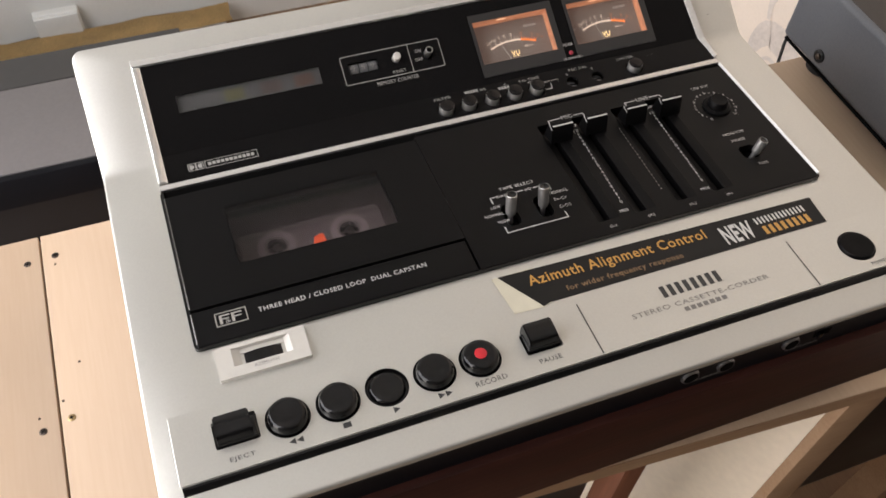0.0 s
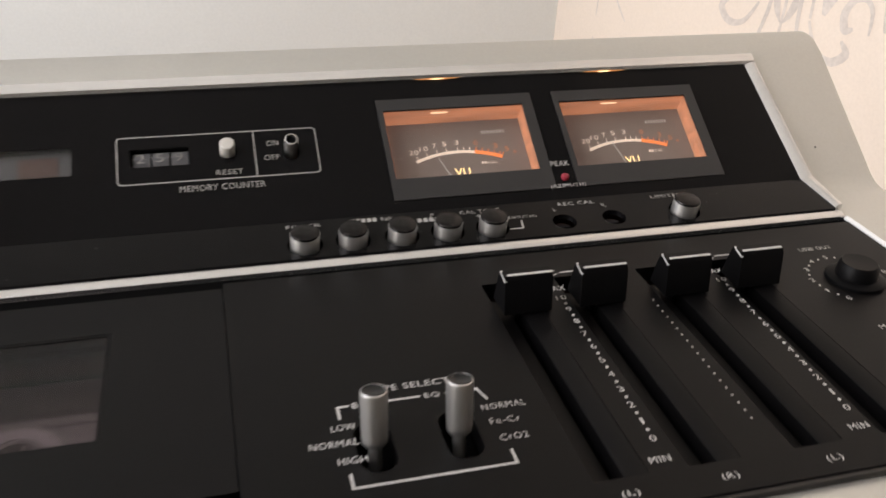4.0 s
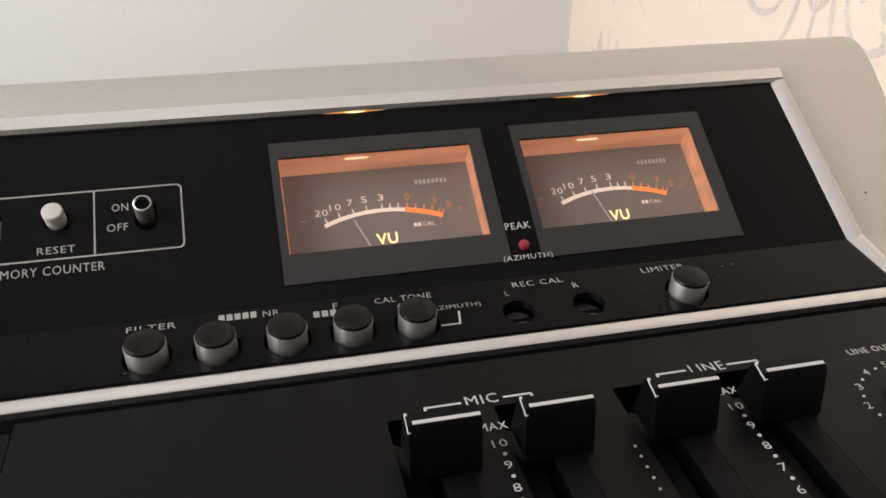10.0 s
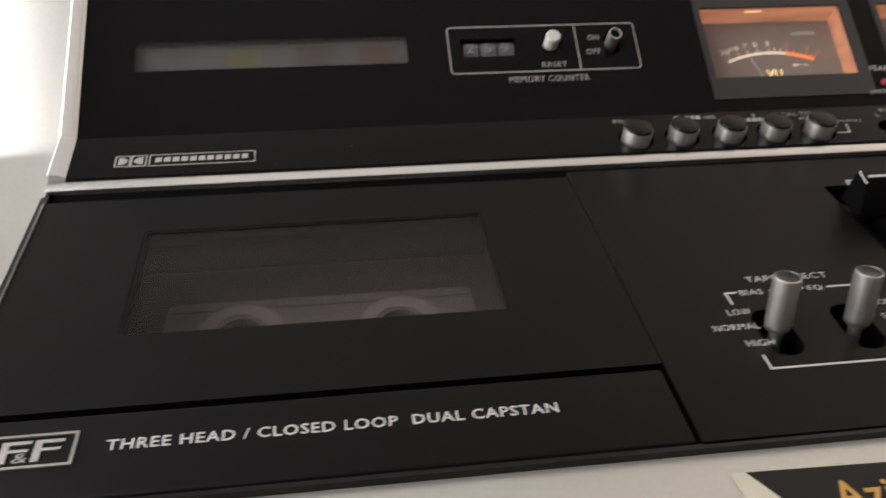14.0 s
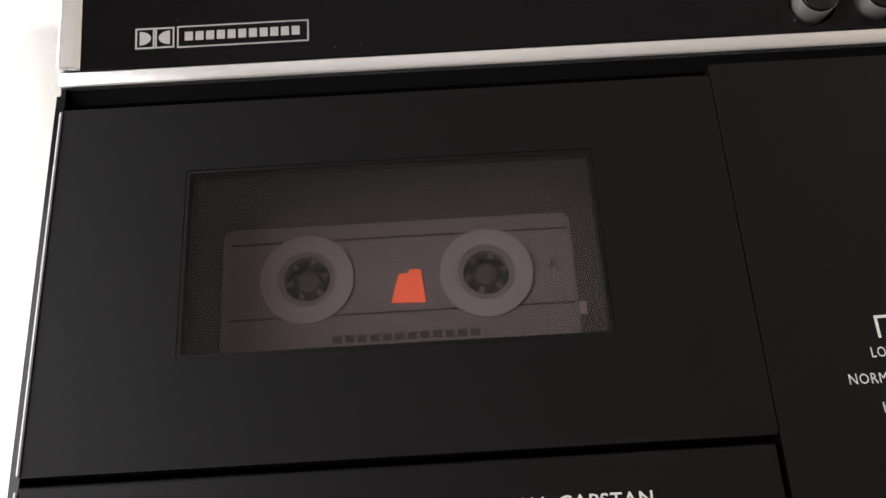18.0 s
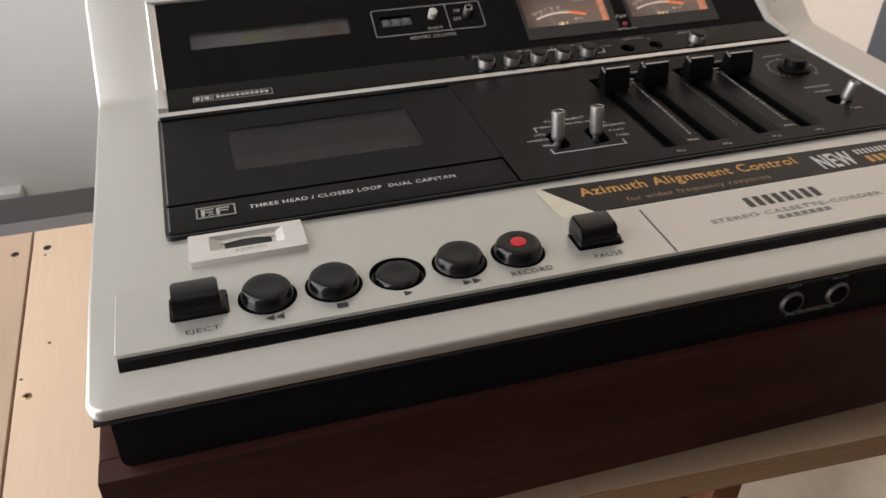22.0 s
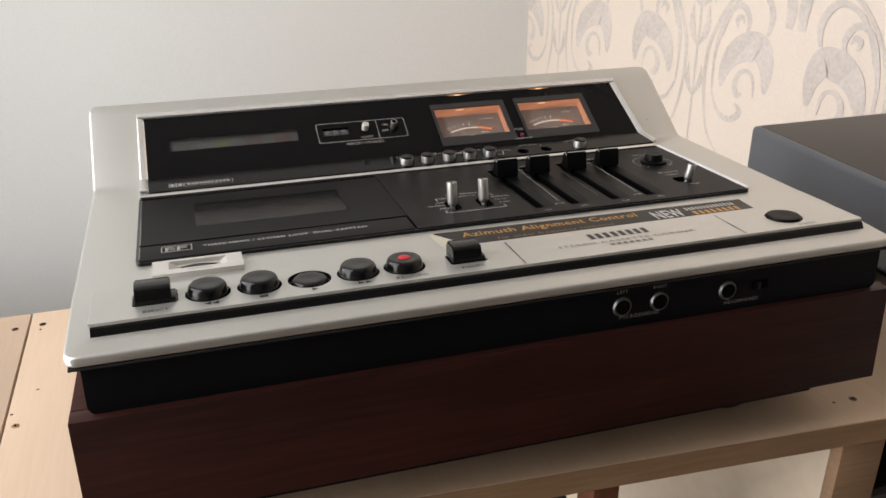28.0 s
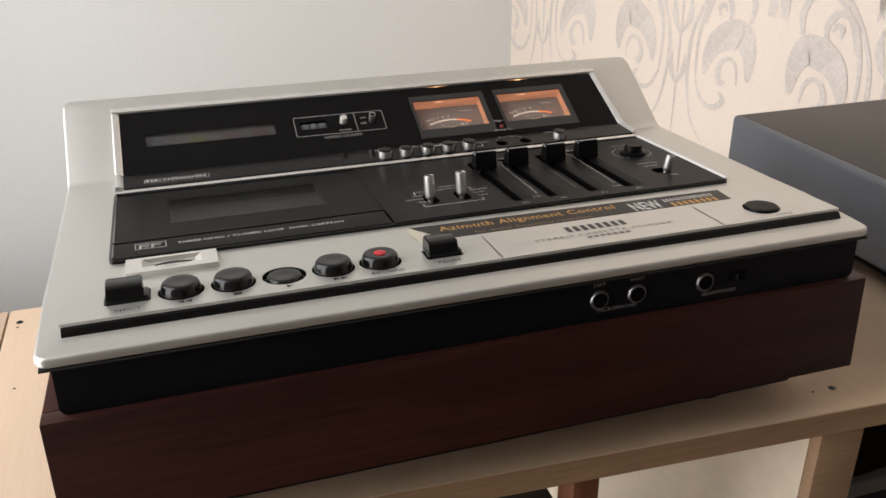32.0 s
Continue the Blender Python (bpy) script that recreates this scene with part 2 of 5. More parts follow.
# the pale haze here stands in for the window's hazy reflection
WINDOW_TINT = pane("smoked_window_plastic", (0.60, 0.555, 0.555), 0.5, 0.16, 0.007)
CLEAR = pane("clear_meter_plastic", (0.96, 0.95, 0.94), 0.7, 0.05, 0.01)
DIAL = material("grey_meter_dial", (0.215, 0.172, 0.147), 0.6, 0.0, 0.02, 900, 20)
METER_GREY = material("grey_meter_frame", (0.019, 0.0188, 0.0192), 0.35, 0.0, 0.05, 400, 20)
# scale prints emit light of their own, in place of the meter's lighting
DIAL_WHITE = glow("lit_scale_white", (1.0, 0.78, 0.60), 0.55, (0.5, 0.45, 0.4))
DIAL_ORANGE = glow("lit_scale_orange", (1.0, 0.24, 0.05), 0.75, (0.5, 0.15, 0.05))
DIAL_DIM = glow("dim_scale_orange", (1.0, 0.34, 0.13), 0.36, (0.30, 0.12, 0.06))
DIAL_YELLOW = glow("lit_emblem_yellow", (1.0, 0.72, 0.34), 1.4, (0.5, 0.4, 0.2))
# the wall emits amber itself, standing in for the lamp behind it
METER_WALL_GLOW = glow("glowing_amber_meter_wall", (1.0, 0.37, 0.17), 0.42, (0.30, 0.14, 0.08))
# streaks make the wall's own glow uneven
tree = METER_WALL_GLOW.node_tree
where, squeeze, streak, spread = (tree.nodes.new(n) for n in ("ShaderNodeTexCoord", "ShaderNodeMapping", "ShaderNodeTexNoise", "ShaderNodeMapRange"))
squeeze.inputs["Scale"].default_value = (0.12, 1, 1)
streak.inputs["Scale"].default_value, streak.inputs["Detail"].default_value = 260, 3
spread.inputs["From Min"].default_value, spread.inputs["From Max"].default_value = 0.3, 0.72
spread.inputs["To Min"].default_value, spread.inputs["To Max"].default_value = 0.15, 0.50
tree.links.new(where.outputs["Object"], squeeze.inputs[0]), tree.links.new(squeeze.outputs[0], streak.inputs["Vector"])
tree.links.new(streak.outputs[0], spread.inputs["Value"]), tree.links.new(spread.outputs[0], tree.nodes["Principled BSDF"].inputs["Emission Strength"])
METER_STREAK = glow("meter_lamp_streak", (1.0, 0.58, 0.34), 1.3)
# core and halo colours of the painted light leaks above the meters
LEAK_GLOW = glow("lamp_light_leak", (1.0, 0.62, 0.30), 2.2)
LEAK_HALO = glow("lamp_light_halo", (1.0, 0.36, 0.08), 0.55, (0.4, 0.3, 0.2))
JACK_STEEL = material("dull_jack_nut", (0.22, 0.22, 0.23), 0.35, 0.9, 0.1, 400, 60)
TOP_STEEL = material("dark_brown_steel_top", (0.050, 0.043, 0.038), 0.45, 0.0, 0.10, 900, 8, 0.25, spec=0.28)
LAMP_RED = glow("dim_red_lamp", (0.9, 0.05, 0.05), 0.03, (0.22, 0.02, 0.035))
TAPE_GLOW = glow("orange_tape_lamp", (1.0, 0.15, 0.06), 1.25, (0.5, 0.1, 0.04))
SHELL = material("clear_grey_tape_shell", (0.30, 0.272, 0.278), 0.4, 0.0, 0.05, 200, 30)
SHELL_MARK = material("faint_tape_print", (0.15, 0.132, 0.135), 0.4, 0.0, 0.05, 200, 30)
SHELL_DARK = material("smoky_tape_shell", (0.085, 0.072, 0.073), 0.4, 0.0, 0.08, 200, 30)
HUB = material("white_tape_hub", (0.50, 0.47, 0.48), 0.4, 0.0, 0.04)
STRIP_GREY = material("grey_indicator_strip", (0.11, 0.11, 0.112), 0.3, 0.0, 0.05)
IND_GREEN = material("olive_indicator_window", (0.117, 0.114, 0.049), 0.4, 0.0, 0.05)
IND_ORANGE = material("rust_indicator_window", (0.104, 0.055, 0.042), 0.4, 0.0, 0.05)
IND_GREY = material("grey_indicator_window", (0.091, 0.091, 0.094), 0.4, 0.0, 0.05)
IND_BROWN = material("brown_indicator_window", (0.081, 0.055, 0.052), 0.4, 0.0, 0.05)
GLUE = material("yellowed_glue_mark", (0.58, 0.545, 0.43), 0.4, 0.1, 0.05, 100, 20)
GOLD_CLOTH = material("golden_yellow_cloth", (0.60, 0.42, 0.19), 0.8, 0.0, 0.15, 300, 20, 0.4)
SOCKET_WHITE = material("white_socket_plastic", (0.72, 0.73, 0.70), 0.3, 0.0, 0.03, 100, 8)
NAIL_BROWN = material("dark_nail_hole", (0.06, 0.035, 0.022), 0.8, 0.0, 0.1)
TEAL = material("dark_teal_plastic", (0.018, 0.026, 0.028), 0.45, 0.0, 0.08, 120, 8)
DARK_BAG = material("black_plastic_sheet", (0.010, 0.011, 0.012), 0.22, 0.0, 0.15, 60, 6, 0.6)


# ---- building blocks, in decimetres from the control panel ----
WORLD = Matrix.Translation((0, 0, LIFT)) @ Matrix.Diagonal((0.1006, 0.1, 0.1, 1))
SEAT = Matrix.Identity(4)  # how the thing being built stands in the room


def slope_frame(y, z, degrees):
    """A frame whose first two axes lie in a panel that rises towards the back."""
    return Matrix.Translation((0, y, z)) @ Matrix.Rotation(radians(degrees), 4, "X")


MAIN = Matrix.Identity(4)
LEDGE_ANGLE, RISE_ANGLE = math.degrees(math.atan(0.154)), math.degrees(math.atan(0.657))
LEDGE = slope_frame(0.955, 0.02, LEDGE_ANGLE)
RISE = slope_frame(1.15, 0.05, RISE_ANGLE)
FRONT = slope_frame(-0.995, 0, 90)


def along(y):
    """How far up the rising panel a given depth lies."""
    return (y - 1.15) / math.cos(radians(RISE_ANGLE))


def ledge(y):
    return (y - 0.955) / math.cos(radians(LEDGE_ANGLE))


def thing(name, at, label, category, group="", kind=""):
    ob = new(name)
    ob.empty_display_size = 0.02
    ob.location = spot(*(SEAT @ Vector(at)))
    return tagged(ob, label, category, group, kind)


def home(ob):
    place = Vector(ob.location)
    while ob.parent:
        ob = ob.parent
        place += ob.location
    return place


def smooth(me, angle=35):
    me.polygons.foreach_set("use_smooth", [True] * len(me.polygons))
    me.set_sharp_from_angle(angle=radians(angle))


def part(name, bm, mat, parent=None, label="", frame_of=MAIN, soft=True):
    """Link a bmesh, drawn in a panel's frame, as one mesh under a thing or part."""
    bmesh.ops.transform(bm, matrix=WORLD @ SEAT @ frame_of, verts=bm.verts)
    bmesh.ops.recalc_face_normals(bm, faces=bm.faces)
    low = Vector([min(v.co[i] for v in bm.verts) for i in range(3)])
    high = Vector([max(v.co[i] for v in bm.verts) for i in range(3)])
    middle = (low + high) / 2
    bmesh.ops.translate(bm, vec=-middle, verts=bm.verts)
    me = bpy.data.meshes.new(name)
    bm.to_mesh(me)
    bm.free()
    me.materials.append(mat)
    if soft:
        smooth(me)
    ob = new(name, me)
    ob.location = middle
    if parent:
        ob.parent = parent
        ob.location = middle - home(parent)
    return tagged(ob, label)


def box(x0, x1, y0, y1, z0, z1, bevel=0.0, bm=None, segments=2):
    bm = bm or bmesh.new()
    made = bmesh.ops.create_cube(bm, size=1)["verts"]
    for v in made:
        v.co = ((x0 + x1) / 2 + v.co.x * (x1 - x0), (y0 + y1) / 2 + v.co.y * (y1 - y0), (z0 + z1) / 2 + v.co.z * (z1 - z0))
    if bevel:
        edges = list({e for v in made for e in v.link_edges})
        bmesh.ops.bevel(bm, geom=edges, offset=bevel, segments=segments, affect="EDGES", profile=0.6)
    return bm


def ring(x, y, r, n=32):
    return [(x + r * math.cos(2 * math.pi * i / n), y + r * math.sin(2 * math.pi * i / n)) for i in range(n)]


def rounded(x0, x1, y0, y1, r, n=4):
    out = []
    for cx, cy, start in ((x1 - r, y1 - r, 0), (x0 + r, y1 - r, 90), (x0 + r, y0 + r, 180), (x1 - r, y0 + r, 270)):
        out += [(cx + r * math.cos(radians(start + 90 * i / n)), cy + r * math.sin(radians(start + 90 * i / n))) for i in range(n + 1)]
    return out


def sheet(outer, holes, z0, z1, bm=None):
    """A flat plate between two heights, with holes of any outline through it."""
    bm = bm or bmesh.new()
    for z in (z1, z0):
        loops = [[bm.verts.new((x, y, z)) for x, y in loop] for loop in [outer, *holes]]
        edges = [bm.edges.new((a[i - 1], a[i])) for a in loops for i in range(len(a))]
        bmesh.ops.triangle_fill(bm, edges=edges, use_beauty=True, normal=(0, 0, 1))
        if z == z1:
            upper = loops
    for a, b in zip(upper, loops):
        for i in range(len(a)):
            bm.faces.new((a[i - 1], a[i], b[i], b[i - 1]))
    return bm


def lathe(x, y, profile, n=32, bm=None):
    """A turned body from rows of radius and height."""
    bm = bm or bmesh.new()
    rows = []
    for r, z in profile:
        rows.append([bm.verts.new((x + r * math.cos(2 * math.pi * i / n), y + r * math.sin(2 * math.pi * i / n), z)) for i in range(n)])
    for a, b in zip(rows, rows[1:]):
        for i in range(n):
            bm.faces.new((a[i - 1], a[i], b[i], b[i - 1]))
    bm.faces.new(rows[0]), bm.faces.new(rows[-1])
    return bm


def slab(points, x0, x1, bm=None):
    """A bar along x whose side outline is given by rows of y and z."""
    bm = bm or bmesh.new()
    ends = [[bm.verts.new((x, y, z)) for y, z in points] for x in (x0, x1)]
    for i in range(len(points)):
        bm.faces.new((ends[0][i - 1], ends[0][i], ends[1][i], ends[1][i - 1]))
    bm.faces.new(ends[0]), bm.faces.new(ends[1])
    return bm


def slab_across(points, y0, y1):
    """A solid with a given outline across x and z, from y0 to y1."""
    bm = bmesh.new()
    ends = [[bm.verts.new((x, y, z)) for x, z in points] for y in (y0, y1)]
    for i in range(len(points)):
        bm.faces.new((ends[0][i - 1], ends[0][i], ends[1][i], ends[1][i - 1]))
    bm.faces.new(ends[0]), bm.faces.new(ends[1])
    return bm


def stroke(points, width, z=0.001, closed=False, bm=None):
    """A printed line of even width."""
    bm = bm or bmesh.new()
    pts = [Vector((*p, 0)) for p in points]
    rows, n = [], len(pts)
    for i, p in enumerate(pts):
        a = pts[i - 1] if i or closed else None
        b = pts[(i + 1) % n] if i < n - 1 or closed else None
        ways = [(p - a).normalized()] if a else []
        ways += [(b - p).normalized()] if b else []
        way = sum(ways, Vector()).normalized()
        side = Vector((-way.y, way.x, 0)) * width / 2 / max(0.4, way.dot(ways[0]))
        rows.append([bm.verts.new((p + s).to_tuple()[:2] + (z,)) for s in (side, -side)])
    for i in range(n if closed else n - 1):
        a, b = rows[i], rows[(i + 1) % n]
        bm.faces.new((a[0], a[1], b[1], b[0]))
    return bm


LETTERS = {}


def letters(text, weight=0.0):
    """The outline of a word in the built-in font, as points and faces in a unit box."""
    key = text, weight
    if key not in LETTERS:
        data = bpy.data.curves.new("word", "FONT")
        data.body, data.resolution_u, data.offset, data.space_character = text, 2, weight, 1.1
        ob = bpy.data.objects.new("word", data)
        scene.collection.objects.link(ob)
        bpy.context.view_layer.update()
        me = bpy.data.meshes.new_from_object(ob.evaluated_get(bpy.context.evaluated_depsgraph_get()))
        pts = [tuple(v.co[:2]) for v in me.vertices]
        x0, x1, y0, y1 = min(p[0] for p in pts), max(p[0] for p in pts), min(p[1] for p in pts), max(p[1] for p in pts)
        LETTERS[key] = ([((x - x0) / (x1 - x0), (y - y0) / (y1 - y0)) for x, y in pts], [tuple(p.vertices) for p in me.polygons])
        bpy.data.objects.remove(ob), bpy.data.curves.remove(data), bpy.data.meshes.remove(me)
    return LETTERS[key]


def word(text, x0, y0, width, height, z=0.0015, slant=0.0, rise=0.0, bm=None, weight=0.0):
    """A printed word that fills the given box; rise: how far its end stands above its start."""
    bm = bm or bmesh.new()
    pts, faces = letters(text, weight)
    made = [bm.verts.new((x0 + u * width + slant * v * height, y0 + v * height + rise * u, z)) for u, v in pts]
    for f in faces:
        try:
            bm.faces.new([made[i] for i in f])
        except ValueError:
            pass
    return bm


def print_on(text, x0, y0, width, height, parent, frame_of=MAIN, mat=None, name="lettering", **more):
    return part(name, word(text, x0, y0, width, height, **more), mat or WHITE_INK, parent, "", frame_of, soft=False)


def blocks(x0, y0, width, height, count, parent, frame_of=MAIN, mat=None, z=0.0015, gap=0.25, name="emblem"):
    """A brand mark or unreadable word as a row of plain bars, each a piece of its own."""
    step = width / count
    for i in range(count):
        a, bm = x0 + i * step, bmesh.new()
        bm.faces.new([bm.verts.new((x, y, z)) for x, y in ((a, y0), (a + step * (1 - gap), y0), (a + step * (1 - gap), y0 + height), (a, y0 + height))])
        part(name + "_bar", bm, mat or WHITE_INK, parent, "", frame_of, soft=False)


# ---- the room ----
ROOM = ROOM_TURN
PLAIN = Matrix.Translation((CORNER[0], CORNER[1], 0)) @ Matrix.Rotation(radians(0.5), 4, "Z")
FLOOR_Z, TOP_Z = -8.2, 16.8


def structure(name, bm, mat, label, frame_of=MAIN):
    return tagged(part(name, bm, mat, None, label, frame_of, soft=False), label, name.split("_")[0], kind="structure")


# in the room's frame x runs along the plain wall (0 at the corner, to minus) and y along the papered wall (0 to minus)
structure("floor", box(-20, 1.5, -62, 8, FLOOR_Z - 1, FLOOR_Z), FLOOR_WOOD, "brown laminate floor of the room", ROOM)
structure("ceiling", box(-20, 1.5, -62, 8, TOP_Z, TOP_Z + 1), CEILING_WHITE, "white painted ceiling of the room", ROOM)
structure("wall_back", box(-28, 0, 0, 1.5, FLOOR_Z, TOP_Z), PLASTER, "plain pale grey painted wall behind the table", PLAIN)
wall_paper = structure("wall_papered", box(0, 1.5, -62, 1.5, FLOOR_Z, TOP_Z), PAPER, "cream wallpapered wall with silver-grey scroll ornament", ROOM)
# unseen wall, placed far away to keep bounced light off the deck's front
structure("wall_front", box(-20, 1.5, -63.5, -62, FLOOR_Z, TOP_Z), PLASTER, "unseen pale wall closing the room", ROOM)
WIN = (-13.92, -1.92, -6.2, 13.0)  # the window opening in the left wall: along y and in height
LEFT_X = -16.74
side = bmesh.new()
for y0, y1, z0, z1 in ((-62, WIN[0], FLOOR_Z, TOP_Z), (WIN[1], 8, FLOOR_Z, TOP_Z), (WIN[0], WIN[1], FLOOR_Z, WIN[2]), (WIN[0], WIN[1], WIN[3], TOP_Z)):
    box(LEFT_X - 1.5, LEFT_X, y0, y1, z0, z1, bm=side)
structure("wall_left", side, PLASTER, "plain pale wall with the window opening", ROOM)
structure("window_sill", box(LEFT_X - 1.4, LEFT_X + 0.8, WIN[0] - 0.3, WIN[1] + 0.3, WIN[2] - 0.25, WIN[2] - 0.01, 0.04), CEILING_WHITE, "white window sill", ROOM)


# the scroll ornament of the wallpaper: one spray, repeated in staggered columns
def ribbon(bm, points, widths, z=0.0005):
    rows = []
    for i, p in enumerate(points):
        a, b = Vector(points[max(0, i - 1)]), Vector(points[min(len(points) - 1, i + 1)])
        way = (b - a).normalized()
        side_way = Vector((-way.y, way.x)) * widths[i] / 2
        rows.append([bm.verts.new((*(Vector(p) + s), z)) for s in (side_way, -side_way)])
    for a, b in zip(rows, rows[1:]):
        bm.faces.new((a[0], a[1], b[1], b[0]))


def flow(stops, widths, n=7):
    """A smooth way through a few stops, with its width at each."""
    pts, ws, last = [], [], len(stops) - 1
    for i in range(last):
        a, b, c, d = (Vector(stops[min(last, max(0, k))]) for k in (i - 1, i, i + 1, i + 2))
        for k in range(n):
            t = k / n
            pts.append((0.5 * (2 * b + (c - a) * t + (2 * a - 5 * b + 4 * c - d) * t * t + (3 * b - a - 3 * c + d) * t ** 3)).to_tuple())
            ws.append(widths[i] + (widths[i + 1] - widths[i]) * t)
    return pts + [tuple(stops[-1])], ws + [widths[-1]]


def leaf(bm, x0, y0, x1, y1, width, bend, z=0.0005):
    a, b = Vector((x0, y0)), Vector((x1, y1))
    side_way = Vector((y0 - y1, x1 - x0)) * bend
    stops = [(a + (b - a) * k + side_way * math.sin(math.pi * k)).to_tuple() for k in (0, 0.25, 0.5, 0.75, 1)]
    ribbon(bm, *flow(stops, (0.01, width * 0.75, width, width * 0.6, 0.005)), z)


def spray(hand):
    """Half of the mirrored ornament: a leaf head with a curl under it, hooked arching stems over it, and a fan of leaves beside it."""
    bm = bmesh.new()

    def draw(stops, widths, z=0.0005):
        ribbon(bm, *flow([(hand * x, y) for x, y in stops], widths), z)

    def blade(x0, y0, x1, y1, width, bend):
        leaf(bm, hand * x0, y0, hand * x1, y1, width, bend * hand, 0.0011)

    # the outer stem with its thick hooked end, two arches inside it, the leaf head and the curl under the head
    draw(((0.10, -0.10), (0.09, 0.15), (0.16, 0.40), (0.32, 0.52), (0.55, 0.50), (0.85, 0.33), (1.08, 0.08), (1.22, -0.15), (1.34, -0.45), (1.38, -0.75), (1.36, -1.20), (1.22, -1.70), (0.95, -2.0)), (0.10, 0.16, 0.14, 0.10, 0.08, 0.06, 0.06, 0.06, 0.06, 0.06, 0.05, 0.04, 0.02), 0.0003)
    draw(((0.40, -0.24), (0.36, 0.0), (0.44, 0.20), (0.58, 0.30), (0.76, 0.27), (0.93, 0.14), (1.06, -0.08), (1.14, -0.35)), (0.05, 0.09, 0.10, 0.09, 0.07, 0.06, 0.05, 0.02), 0.0004)
    draw(((0.74, -0.30), (0.72, -0.10), (0.80, 0.05), (0.92, 0.08), (1.06, -0.02), (1.18, -0.30), (1.24, -0.65), (1.22, -1.10)), (0.03, 0.08, 0.09, 0.08, 0.08, 0.07, 0.05, 0.03), 0.0005)
    draw(((0.80, -0.14), (0.84, -0.06), (0.92, -0.10), (0.90, -0.20)), (0.02, 0.07, 0.08, 0.03), 0.0006)
    draw(((0.33, -0.98), (0.35, -0.66), (0.48, -0.42), (0.68, -0.42), (0.90, -0.55), (1.03, -0.78), (1.07, -1.02)), (0.05, 0.22, 0.36, 0.40, 0.32, 0.20, 0.04), 0.0007)
    draw(((0.50, -1.06), (0.53, -0.84), (0.63, -0.74), (0.76, -0.78), (0.83, -0.93), (0.78, -1.08), (0.69, -1.05)), (0.02, 0.05, 0.06, 0.07, 0.09, 0.10, 0.03), 0.0008)
    draw(((1.22, -1.12), (1.06, -1.38), (0.84, -1.44), (0.69, -1.31), (0.78, -1.20)), (0.03, 0.06, 0.09, 0.10, 0.03), 0.0009)
    # the fan of leaves between two pairs
    for x0, y0, x1, y1, width, bend in ((1.56, -0.55, 1.44, 0.02, 0.12, 0.12), (1.56, -0.02, 1.37, 0.52, 0.14, 0.14), (1.56, 0.38, 1.40, 0.98, 0.14, 0.12), (1.33, 0.05, 1.20, 0.72, 0.10, -0.12), (1.56, -1.25, 1.46, -0.80, 0.10, 0.12)):
        blade(x0, y0, x1, y1, width, bend)
    if hand == 1:
        draw(((1.575, -2.1), (1.58, -1.0), (1.57, 0.1), (1.575, 1.05)), (0.02, 0.04, 0.04, 0.02), 0.0010)
    return bm


UPRIGHT = Matrix.Rotation(radians(-90), 4, "Z") @ Matrix.Rotation(radians(90), 4, "X")
for hand in (1, -1):
    first = None
    for column in range(10):
        for row in range(-2, 5):
            rise_to = row * 4.10 - 0.31
            if not FLOOR_Z + 2.6 < rise_to < TOP_Z - 1.5:
                continue
            turn = Matrix.Translation((0, 0.77 - 3.742 * column, rise_to)) @ UPRIGHT @ Matrix.Scale(1.188, 4)
            if column == 0 and hand == -1:
                continue
            if not first:
                first = part("ornament", spray(hand), MOTIF, wall_paper, "silver-grey printed scroll", ROOM @ turn, soft=False)
                base_point = ROOM @ turn @ Vector((0, 0, 0))
            else:
                ob = new("ornament", first.data)
                ob.parent = wall_paper
                ob.location = first.location + 0.1 * (ROOM @ turn @ Vector((0, 0, 0)) - base_point)

# ---- the table of raw boards and what is under it ----
table = thing("work_table", (1.8, 0.5, FLOOR_Z), "raw pale timber work table with screwed boards and square posts", "table")


def slanted(bm):
    """The table's front runs a little askew to its back."""
    for v in bm.verts:
        if v.co.y < 0:
            v.co.y += 0.045 - 0.055 * (v.co.x - 2.0)
    return bm


for x0, x1 in ((-3.2, -1.040), (-1.026, 8.0)):
    part("board", slanted(box(x0, x1, -0.975, 1.89, TABLE_Z - 0.16, TABLE_Z, 0.008)), PINE, table)
# thin dark strip that paints the shaded front of the boards
part("front_shade", slanted(box(-3.2, 8.0, -0.981, -0.976, TABLE_Z - 0.159, TABLE_Z - 0.006)), PINE_SHADED, table)
for x in (-2.9, 7.4):
    for y in (-0.60, 1.45):
        part("post", box(x, x + 0.26, y, y + 0.4, FLOOR_Z, TABLE_Z - 0.162, 0.01), PINE_SHADED, table)
part("post", slanted(box(3.72, 4.02, -0.965, -0.55, FLOOR_Z, TABLE_Z - 0.162, 0.01)), PINE_SHADED, table, "raw timber post")
part("shelf_board", box(3.78, 7.6, -0.55, 1.88, -5.2, -5.05, 0.01), PINE, table, "lower shelf of the same timber")
# made-up panel, set askew so that the window light falls on it
panel_bm = bmesh.new()
foot_line = [(3.715, -0.93), (3.715, -0.86), (2.36, 1.86), (2.29, 1.82)]
ends = [[panel_bm.verts.new((x, y, z)) for x, y in foot_line] for z in (FLOOR_Z, TABLE_Z - 0.163)]
for i in range(4):
    panel_bm.faces.new((ends[0][i - 1], ends[0][i], ends[1][i], ends[1][i - 1]))
panel_bm.faces.new(ends[0]), panel_bm.faces.new(ends[1])
part("side_panel", panel_bm, CREAM_PANEL, table, "made-up oblique cream panel under the table")
part("divider", box(2.14, 2.30, -0.90, -0.70, FLOOR_Z, TABLE_Z - 0.162, 0.01), RED_WOOD, table, "reddish brown upright board")


